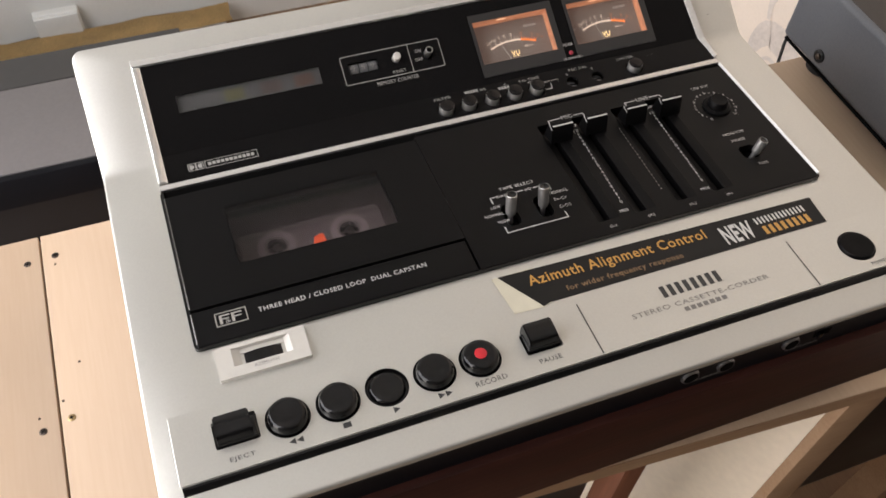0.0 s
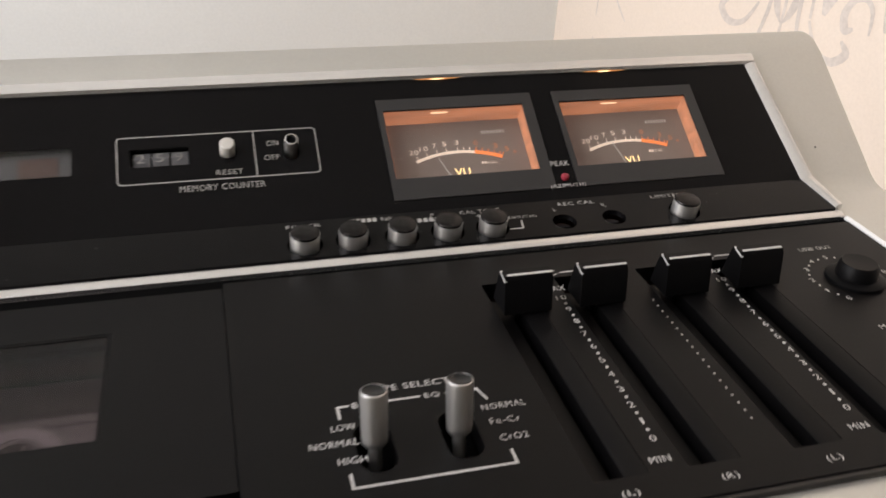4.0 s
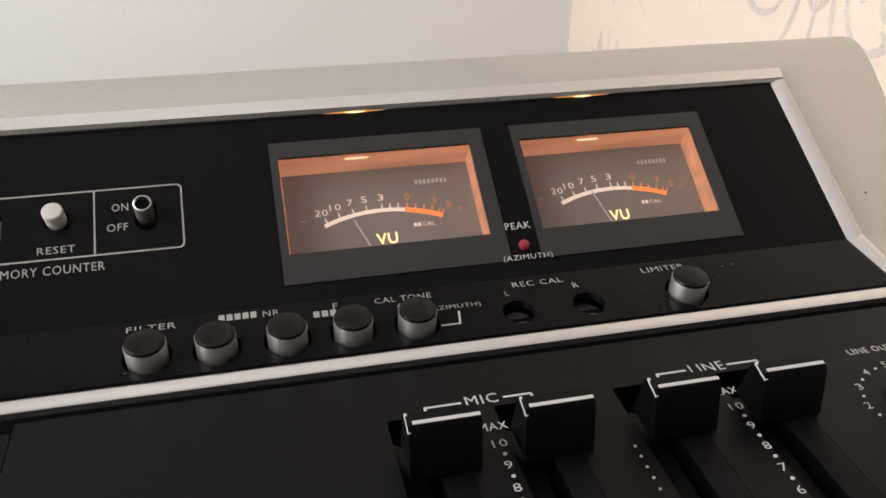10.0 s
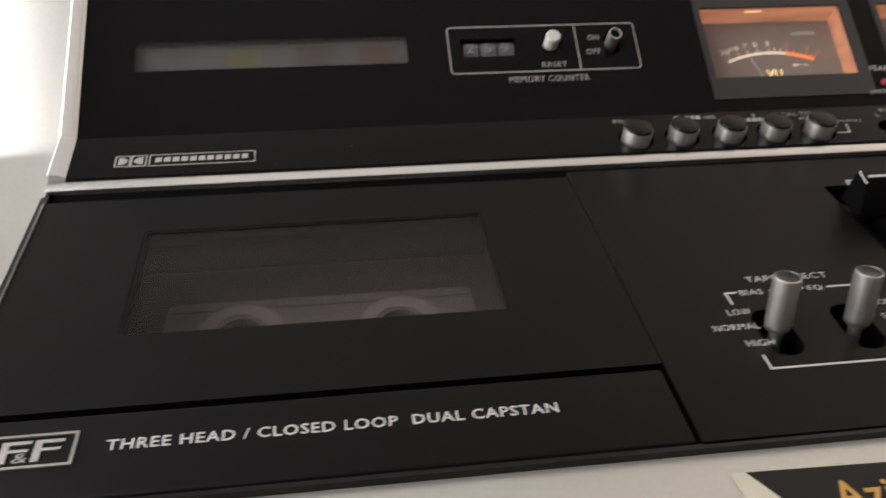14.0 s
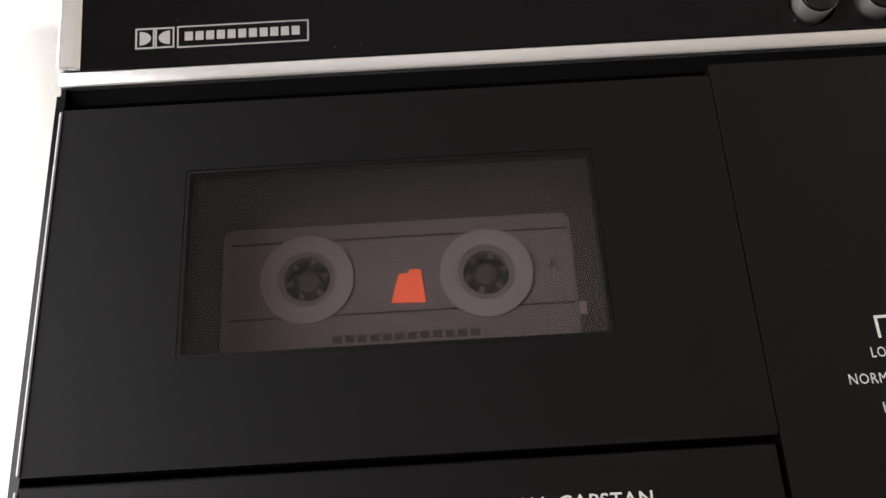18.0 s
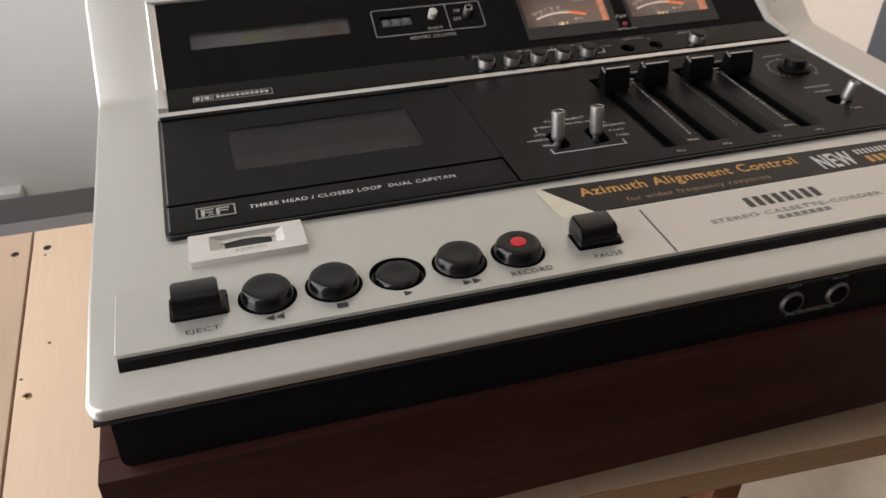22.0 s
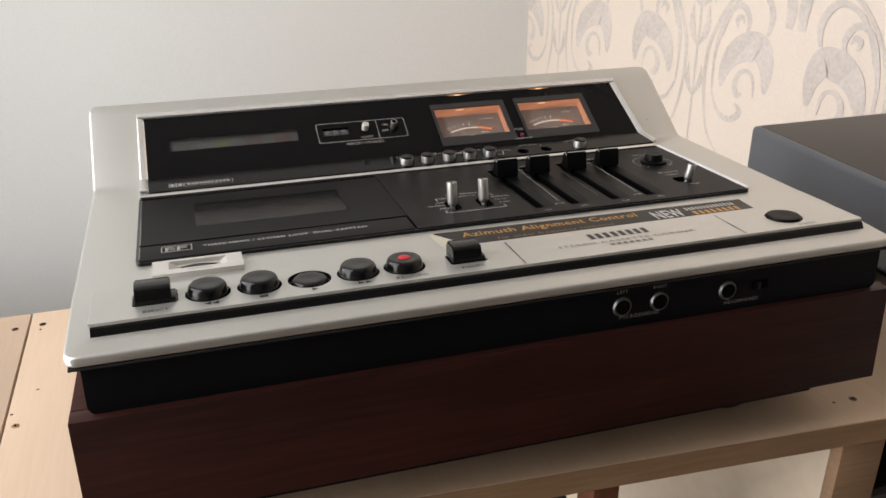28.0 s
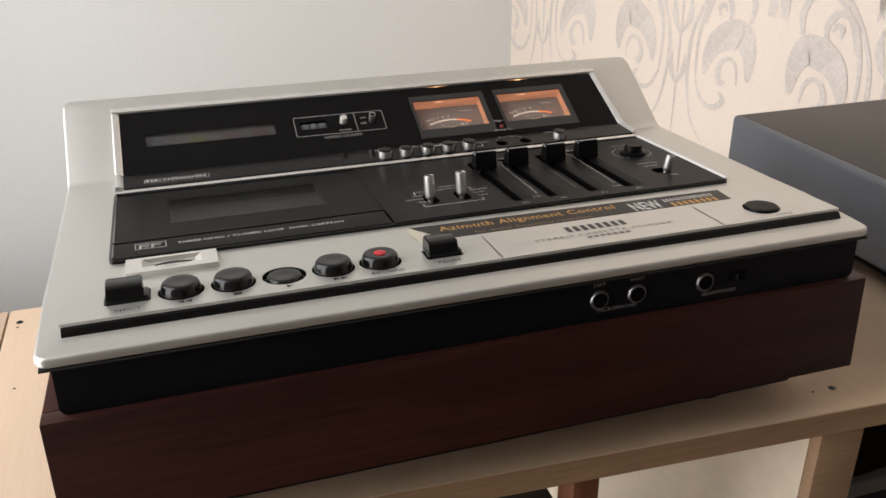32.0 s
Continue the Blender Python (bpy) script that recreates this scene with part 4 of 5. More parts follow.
# small fillets in the front corners of the lid's opening
for x, s in ((-0.1252, 1), (3.4752, -1)):
    r = 0.03
    outline = [(x, -0.1802)] + [(x + s * (r - r * math.sin(radians(10 * i))), -0.1802 + r - r * math.cos(radians(10 * i))) for i in range(10)]
    part("corner_fillet", sheet(outline, [], -0.07, -0.0216), SILVER, deck)

# lower control field: door, text strip and panel
part("field_bed", box(-0.124, 3.474, -0.179, 0.945, -0.36, -0.30), PIT, deck)
part("field_frame", sheet(rounded(-0.1245, 3.4745, -0.1795, 0.95, 0.03, 4), [rounded(-0.105, 3.462, -0.168, 0.94, 0.01, 2)], -0.10, -0.004), KEY_BLACK, deck, "black frame round the controls")
DOOR_WIN = (0.181, 1.066, 0.278, 0.704)
door = part("cassette_door", sheet(rounded(-0.108, 1.3525, 0.062, 0.872, 0.006, 2), [rounded(*DOOR_WIN, 0.006, 2)], -0.05, 0.0), BLACK, deck, "black hinged cassette door with a smoked window")
door_pane = part("door_window", sheet(rounded(DOOR_WIN[0] + 0.005, DOOR_WIN[1] - 0.005, DOOR_WIN[2] + 0.005, DOOR_WIN[3] - 0.005, 0.005, 2), [], -0.030, -0.004), WINDOW_TINT, door, "smoked plastic window")
part("window_rim", sheet(rounded(DOOR_WIN[0] + 0.001, DOOR_WIN[1] - 0.001, DOOR_WIN[2] + 0.001, DOOR_WIN[3] - 0.001, 0.006, 2), [rounded(DOOR_WIN[0] + 0.009, DOOR_WIN[1] - 0.009, DOOR_WIN[2] + 0.009, DOOR_WIN[3] - 0.009, 0.004, 2)], -0.028, -0.0012), BLACK, door, "black rim of the window")
# added metal strip that draws the window's highlight on the black edge
part("door_gleam", slab_across([(-0.1115, -0.03), (-0.1115, 0.0), (-0.1100, 0.0032), (-0.1065, 0.0048), (-0.1030, 0.0038), (-0.1030, -0.03)], 0.066, 0.866), GLEAM_EDGE, door, "metal strip standing in for window gleam on the door's left edge")
strip = part("head_cover", box(-0.108, 1.344, -0.168, 0.046, -0.05, 0.001, 0.009, segments=4), BLACK, deck, "black strip below the cassette door")
part("strip_gleam", slab_across([(-0.1115, -0.03), (-0.1115, 0.0), (-0.1100, 0.0032), (-0.1065, 0.0048), (-0.1030, 0.0038), (-0.1030, -0.03)], -0.150, 0.036), GLEAM_EDGE, strip, "metal strip standing in for window gleam on the left edge")
print_on("THREE HEAD / CLOSED LOOP  DUAL CAPSTAN", 0.212, -0.056, 0.882, 0.028, strip, MAIN, WHITE_INK, weight=0.012)
emblem = part("emblem_frame", sheet([(0.0, 0.0), (0.157, 0.0), (0.157, -0.085), (0.0, -0.085)], [[(0.006, -0.006), (0.151, -0.006), (0.151, -0.079), (0.006, -0.079)]], 0.0, 0.005), EMBLEM_METAL, strip, "small silver emblem")
for x in (0.020, 0.080):
    for x0, x1, y0, y1 in ((x, x + 0.014, -0.070, -0.016), (x + 0.014, x + 0.053, -0.024, -0.016), (x + 0.014, x + 0.049, -0.044, -0.037)):
        part("emblem_bar", box(x0, x1, y0, y1, 0.0, 0.004), BRUSHED, strip)
print_on("&", 0.046, -0.070, 0.028, 0.024, strip, MAIN, GREY_INK, z=0.003)

SLOTS = (2.150, 2.376, 2.642, 2.880)
holes = [rounded(x - 0.066, x + 0.066, -0.076, 0.745, 0.004, 1) for x in SLOTS] + [rounded(x - 0.042, x + 0.042, 0.055, 0.215, 0.038, 5) for x in (1.652, 1.849)] + [rounded(3.135, 3.245, 0.085, 0.19, 0.03, 4)]
panel = part("control_panel", sheet(rounded(1.355, 3.460, -0.167, 0.900, 0.006, 2), holes, -0.05, 0.0), BLACK, deck, "black control panel with slider slots")
for x in SLOTS:
    part("slot_floor", box(x - 0.068, x + 0.068, -0.08, 0.748, -0.11, -0.09), PIT, panel)
    for outline in (((-0.0655, -0.085), (-0.0655, -0.012), (-0.050, -0.024), (-0.010, -0.034), (-0.010, -0.085)), ((0.010, -0.085), (0.010, -0.009), (0.018, -0.005), (0.0655, -0.001), (0.0655, -0.085))):
        part("slot_bank", slab_across([(x + dx, z) for dx, z in outline], -0.0755, 0.690), BLACK, panel, "gently sloping side of a slider slot")
for x in (1.652, 1.849):
    part("slot_floor", box(x - 0.045, x + 0.045, 0.05, 0.22, -0.09, -0.07), PIT, panel)
part("slot_floor", box(3.13, 3.25, 0.080, 0.195, -0.09, -0.07), PIT, panel)
part("bed_hole", box(-0.1, 3.46, 0.0, 0.9, -0.299, -0.295), PIT, deck)


def slider(x):
    x0, x1 = x - 0.052, x + 0.088
    k = part("slider_knob", slab([(0.572, 0.004), (0.586, 0.102), (0.596, 0.114), (0.630, 0.114), (0.642, 0.102), (0.670, 0.004)], x0, x1), KNOB_BLACK, deck, "wide black slider knob with a white edge")
    part("white_line", slab([(0.597, 0.113), (0.597, 0.116), (0.606, 0.116), (0.606, 0.113)], x0 + 0.010, x1 - 0.001), WHITE_INK, k)
    part("end_line", slab([(0.586, 0.104), (0.630, 0.1155), (0.630, 0.1115), (0.588, 0.100)], x0 - 0.0015, x0 + 0.004), WHITE_INK, k)
    part("stem", box(x - 0.008, x + 0.008, 0.60, 0.63, -0.09, 0.02), KEY_BLACK, k)


for x in SLOTS:
    slider(x)
for x0 in (2.293, 2.812):
    print_on("MAX", x0 - 0.032, 0.672, 0.06, 0.022, panel)
    for n in range(10, -1, -1):
        y = 0.632 - 0.0608 * (10 - n)
        w = 0.036 if n == 10 else 0.008 if n == 1 else 0.019
        print_on(str(n), x0 - w / 2 - 0.0018 * (10 - n), y - 0.010, w * 0.85, 0.021, panel)
        if n:
            part("scale_dot", lathe(x0 - 0.0018 * (10.5 - n), y - 0.030, [(0.0045, 0.0), (0.0045, 0.0015)], 8), WHITE_INK, panel, "", MAIN, False)
    print_on("MIN", x0 - 0.062, -0.052, 0.052, 0.020, panel)
for n in range(19):
    part("scale_dot", lathe(2.550 - 0.0006 * n, 0.567 - 0.0293 * n, [(0.0034, 0.0), (0.0034, 0.0015)], 8), GREY_INK, panel, "", MAIN, False)
for x, s in ((2.148, "(L)"), (2.385, "(R)"), (2.649, "(L)"), (2.885, "(R)")):
    print_on(s, x - 0.021, -0.136, 0.042, 0.022, panel)
print_on("MIC", 2.256, 0.755, 0.070, 0.030, panel)
print_on("LINE", 2.772, 0.753, 0.082, 0.030, panel)
for a, b, c, d in ((2.165, 2.246, 2.338, 2.403), (2.689, 2.762, 2.863, 2.940)):
    part("bracket", stroke([(a, 0.742), (a + 0.004, 0.768), (b, 0.768)], 0.006), WHITE_INK, panel, "", MAIN, False)
    part("bracket", stroke([(c, 0.768), (d - 0.004, 0.768), (d, 0.744)], 0.006), WHITE_INK, panel, "", MAIN, False)


def lever(x, y, lean_y, lean_x, height=0.143, r=0.031):
    tilt = Matrix.Translation((x, y, 0)) @ Matrix.Rotation(radians(lean_x), 4, "Y") @ Matrix.Rotation(radians(-lean_y), 4, "X")
    k = part("lever", lathe(0, 0, [(r * 0.45, -0.06), (r * 0.5, 0.0), (r * 0.74, 0.004), (r * 0.92, 0.012), (r * 0.97, 0.024), (r, height - 0.012), (r * 0.98, height - 0.002), (r * 0.90, height), (r * 0.85, height - 0.012)], 28), BRUSHED, deck, "cylindrical brushed aluminium lever", tilt)
    part("lever_tip", lathe(0, 0, [(r * 0.85, height - 0.02), (r * 0.85, height - 0.0022), (r * 0.4, height - 0.006)], 24), KEY_BLACK, k, "", tilt)


lever(1.652, 0.138, 8, 0), lever(1.846, 0.137, 8, 0)
lever(3.215, 0.118, -4, 12, 0.105, 0.028)
print_on("TAPE SELECT", 1.662, 0.320, 0.212, 0.022, panel)
print_on("BIAS", 1.625, 0.272, 0.058, 0.020, panel)
print_on("EQ", 1.80, 0.272, 0.038, 0.020, panel)
for s, x, y, w in (("LOW", 1.562, 0.198, 0.062), ("NORMAL", 1.503, 0.146, 0.122), ("HIGH", 1.560, 0.088, 0.072), ("NORMAL", 1.915, 0.198, 0.122), ("Fe-Cr", 1.922, 0.146, 0.082), ("CrO2", 1.928, 0.088, 0.075)):
    print_on(s, x + 0.05 * w, y + 0.003, w * 0.9, 0.021, panel)
for pts in ([(1.590, 0.240), (1.590, 0.284), (1.618, 0.284)], [(1.70, 0.284), (1.79, 0.284)], [(1.85, 0.284), (1.93, 0.284), (1.945, 0.240)], [(1.584, 0.062), (1.584, 0.018), (1.945, 0.018), (1.945, 0.062)]):
    part("bracket", stroke(pts, 0.006), WHITE_INK, panel, "", MAIN, False)

part("line_out_knob", lathe(3.222, 0.553, [(0.088, 0.0), (0.088, 0.010), (0.082, 0.015), (0.062, 0.018), (0.058, 0.054), (0.052, 0.061), (0.02, 0.059)], 40), KNOB_BLACK, deck, "round black line-out knob with a wide skirt")
for i in range(11):
    a = radians(230 - 28 * i)
    w = 0.024 if i == 10 else 0.006 if i == 1 else 0.014
    print_on(str(i), 3.215 + 0.130 * math.cos(a) - w / 2, 0.56 + 0.130 * math.sin(a) - 0.010, w, 0.020, panel)
    if i < 10:
        b = a - radians(14)
        part("scale_dot", lathe(3.215 + 0.126 * math.cos(b), 0.56 + 0.126 * math.sin(b), [(0.0035, 0), (0.0035, 0.0015)], 8), WHITE_INK, panel, "", MAIN, False)
print_on("LINE OUT", 3.160, 0.738, 0.118, 0.020, panel)
print_on("MONITOR", 3.117, 0.298, 0.145, 0.020, panel)
print_on("SOURCE", 3.135, 0.237, 0.092, 0.020, panel)
print_on("TAPE", 3.183, 0.018, 0.062, 0.020, panel)

# trim between the two fields and round the glossy upper field
BUTTONS, BUTTON_V = (1.608, 1.756, 1.911, 2.059, 2.208, 2.895), ledge(1.030)
GTOP, TRIM_TOP = along(1.597), along(1.637)
GX0, GX1 = -0.066, 3.430
PANE_TOP = (-0.058, 3.402)  # the sides draw in towards the top
part("lower_trim", slab([(0.932, -0.02), (0.931, 0.004), (0.935, 0.008), (0.962, 0.014), (0.966, 0.010), (0.966, -0.02)], -0.118, 3.472), SILVER_EDGE, deck, "bright trim strip")
part("trim_groove", slab([(0.902, -0.06), (0.904, -0.035), (0.932, -0.012), (0.932, -0.06)], -0.10, 3.46), PIT, deck)
def trim_piece(start, end, v0, v1, frame_of):
    """A side trim whose inner face slopes; start and end give its inner and outer edge."""
    bm = bmesh.new()
    ends = [[bm.verts.new((a + (b - a) * k, v, z)) for k, z in ((0.0, -0.06), (0.0, 0.002), (0.36, 0.012), (0.9, 0.0145), (1.0, 0.011), (1.0, -0.06))] for v, (a, b) in ((v0, start), (v1, end))]
    for i in range(6):
        bm.faces.new((ends[0][i - 1], ends[0][i], ends[1][i], ends[1][i - 1]))
    bm.faces.new(ends[0]), bm.faces.new(ends[1])
    part("side_trim", bm, SILVER_EDGE, deck, "bright side trim", frame_of)


for front, low, high in (((GX0, -0.116), (GX0, -0.113), (PANE_TOP[0], -0.102)), ((3.452, 3.478), (GX1, 3.478), (PANE_TOP[1], 3.446))):
    trim_piece(front, low, 0.012, ledge(1.152), LEDGE)
    trim_piece(low, high, 0.0, TRIM_TOP - 0.002, RISE)
part("upper_trim", slab([(GTOP, -0.06), (GTOP, 0.008), (GTOP + 0.008, 0.018), (TRIM_TOP - 0.004, 0.018), (TRIM_TOP, -0.06)], -0.101, 3.445), SILVER_EDGE, deck, "bright upper trim", RISE)
part("ledge_panel", sheet([(GX0 - 0.001, 0.008), (3.453, 0.008), (GX1 + 0.001, ledge(1.15)), (GX0 - 0.001, ledge(1.15))], [ring(x, BUTTON_V, 0.054, 28) for x in BUTTONS] + [ring(x, ledge(1.028), 0.040, 24) for x in (2.457, 2.634)], -0.02, 0.0), GLOSS_BLACK, deck, "glossy black ledge", LEDGE)
part("ledge_bed", box(-0.06, 3.4, 0.01, 0.19, -0.09, -0.07), PIT, deck, "", LEDGE)
METERS = (1.920, 2.568)
MW, MV0, MV1 = 0.566, along(1.188), along(1.529)
IND = (0.090, 0.935, along(1.341), along(1.430))
COUNT = (1.108, 1.288, along(1.353), along(1.410))
part("glass_panel", sheet([(GX0 - 0.001, 0.001), (GX1 + 0.001, 0.001), (PANE_TOP[1] + 0.001, GTOP), (PANE_TOP[0] - 0.001, GTOP)], [[(x, MV0), (x + MW, MV0), (x + MW, MV1), (x, MV1)] for x in METERS] + [[(a, c), (b, c), (b, d), (a, d)] for a, b, c, d in (IND, COUNT)] + [ring(1.408, along(1.389), 0.030, 20), rounded(1.586, 1.638, along(1.346), along(1.418), 0.025, 4)], -0.02, 0.0), GLOSS_BLACK, deck, "glossy black sloping upper panel", RISE)
part("glass_bed", box(-0.06, 3.4, 0.01, GTOP - 0.01, -0.20, -0.19), PIT, deck, "", RISE)


def push_button(x):
    y = BUTTON_V
    k = part("push_button", lathe(x, y, [(0.045, -0.06), (0.045, 0.040), (0.0445, 0.0415), (0.040, 0.0415)], 32), BRUSHED, deck, "aluminium push button with a black cap", LEDGE)
    part("cap", lathe(x, y, [(0.0438, 0.040), (0.0436, 0.0440), (0.0415, 0.0480), (0.036, 0.0502), (0.012, 0.0505)], 32), material("brushed_black_cap", (0.030, 0.028, 0.028), 0.26, 0.85, 0.35, 600, 40, 0.1, stretch=(1, 0.05, 1)) if "brushed_black_cap" not in bpy.data.materials else bpy.data.materials["brushed_black_cap"], k, "spun black cap", LEDGE)


for x in BUTTONS:
    push_button(x)
for x in (2.457, 2.634):
    cup = part("trim_screw", lathe(x, ledge(1.028), [(0.036, -0.06), (0.036, -0.035), (0.02, -0.03)], 20), JACK_STEEL, deck, "slotted calibration screw in a round hole", LEDGE)
    part("screw_slot", box(x - 0.03, x + 0.03, ledge(1.028) - 0.005, ledge(1.028) + 0.005, -0.032, -0.028), PIT, cup, "", LEDGE)
for s, x, y, w in (("FILTER", 1.560, 1.111, 0.108), ("NR", 1.862, 1.114, 0.038), ("F", 2.024, 1.112, 0.012), ("CAL TONE", 2.123, 1.112, 0.138), ("400", 2.172, 1.086, 0.04), ("(AZIMUTH)", 2.244, 1.060, 0.128), ("REC CAL", 2.467, 1.112, 0.130), ("L", 2.440, 1.086, 0.010), ("R", 2.616, 1.087, 0.014), ("LIMITER", 2.810, 1.110, 0.118)):
    print_on(s, x, ledge(y), w, 0.019, deck, LEDGE, GREY_INK)
blocks(1.762, ledge(1.114), 0.090, 0.021, 5, deck, LEDGE, GREY_INK, name="lettering")
blocks(1.976, ledge(1.089), 0.078, 0.021, 4, deck, LEDGE, GREY_INK, name="lettering")
part("bracket", stroke([(2.261, ledge(1.013)), (2.307, ledge(1.013)), (2.314, ledge(1.054))], 0.005), WHITE_INK, deck, "", LEDGE, False)
# noise-reduction maker's mark: two half discs in a box and a framed row of bars
dd = bmesh.new()
for x0, s in ((0.059, 1), (0.144, -1)):
    stroke([(x0, ledge(1.008)), (x0, ledge(1.055)), (x0 + s * 0.040, ledge(1.055)), (x0 + s * 0.040, ledge(1.008))], 0.004, closed=True, bm=dd)
    dd.faces.new([dd.verts.new((x0 + s * (0.008 + 0.026 * max(0, math.cos(a))), ledge(1.0315) + 0.017 * math.sin(a), 0.0015)) for a in [radians(-90 + 18 * i) for i in range(11)]])
part("emblem", dd, GREY_INK, deck, "small twin half-disc emblem", LEDGE, False)
part("emblem", stroke([(0.154, ledge(1.006)), (0.154, ledge(1.056)), (0.451, ledge(1.056)), (0.451, ledge(1.006))], 0.0035, closed=True), GREY_INK, deck, "", LEDGE, False)
blocks(0.170, ledge(1.021), 0.268, 0.022, 11, deck, LEDGE, GREY_INK)

# a dark fleck on the lid and light dust on the glossy ledge
part("fleck", lathe(3.58, 0.153, [(0.004, -0.034), (0.003, -0.029)], 8), BLACK_INK, deck, "dark fleck on the lid", RISE, False)
DUST = random.Random(4)
for i in range(18):
    x, v, r = DUST.uniform(0.0, 3.3), DUST.uniform(0.02, 0.18), DUST.uniform(0.0007, 0.0015)
    part("dust_speck", lathe(x, v, [(r, 0.0002), (r * 0.7, 0.0012)], 6), GREY_INK, deck, "", LEDGE, False)

# memory counter
frame_line = part("counter_frame", stroke(rounded(1.069, 1.697, along(1.300), along(1.448), 0.012, 3), 0.0042, closed=True), GREY_INK, deck, "thin white frame of the memory counter", RISE, False)
part("divider_line", stroke([(1.494, along(1.302)), (1.494, along(1.446))], 0.004), GREY_INK, frame_line, "", RISE, False)
print_on("MEMORY COUNTER", 1.252, along(1.266), 0.264, 0.023, frame_line, RISE, GREY_INK)
print_on("RESET", 1.367, along(1.312), 0.084, 0.019, frame_line, RISE, GREY_INK)
print_on("ON", 1.534, along(1.395), 0.038, 0.021, frame_line, RISE, GREY_INK)
print_on("OFF", 1.522, along(1.349), 0.048, 0.021, frame_line, RISE, GREY_INK)
counter = part("counter_bed", box(COUNT[0], COUNT[1], COUNT[2], COUNT[3], -0.07, -0.05), METER_GREY, deck, "", RISE)
for i, digit in enumerate("259"):
    x = COUNT[0] + 0.008 + 0.058 * i
    drum = part("digit_drum", slab([(COUNT[2], -0.05), (COUNT[2] + 0.006, -0.018), ((COUNT[2] + COUNT[3]) / 2, -0.006), (COUNT[3] - 0.006, -0.018), (COUNT[3], -0.05)], x, x + 0.052), STRIP_GREY, deck, "counter digit drum", RISE)
    print_on(digit, x + 0.010, (COUNT[2] + COUNT[3]) / 2 - 0.016, 0.026, 0.033, drum, RISE, DIGIT_INK, z=-0.004)
reset = part("reset_button", lathe(1.408, along(1.389), [(0.024, -0.05), (0.024, 0.040), (0.021, 0.044), (0.008, 0.045)], 24), CREAM, deck, "ivory reset button", RISE)
switch = part("memory_switch", lathe(1.611, along(1.384), [(0.022, -0.05), (0.022, 0.050), (0.0215, 0.053), (0.018, 0.054), (0.0165, 0.044)], 24), BRUSHED, deck, "small silver-rimmed memory switch", RISE)
part("switch_tip", lathe(1.611, along(1.384), [(0.0163, 0.03), (0.0163, 0.0455), (0.008, 0.045)], 20), PIT, switch, "", RISE)

# tape indicator strip
ind = part("indicator_strip", box(IND[0], IND[1], IND[2], IND[3], -0.06, -0.03), STRIP_GREY, deck, "grey indicator strip behind the glossy panel", RISE)
for x0, x1, mat in ((0.125, 0.26, IND_GREY), (0.362, 0.474, IND_GREEN), (0.575, 0.70, IND_BROWN), (0.776, 0.892, IND_ORANGE)):
    part("indicator_window", box(x0, x1, IND[2] + 0.018, IND[3] - 0.018, -0.03, -0.026), mat, ind, "", RISE)
strip_pane = part("strip_cover", sheet([(IND[0], IND[2]), (IND[1], IND[2]), (IND[1], IND[3]), (IND[0], IND[3])], [], -0.008, -0.001), pane("grey_strip_plastic", (0.80, 0.80, 0.80), 0.8, 0.05), ind, "", RISE)


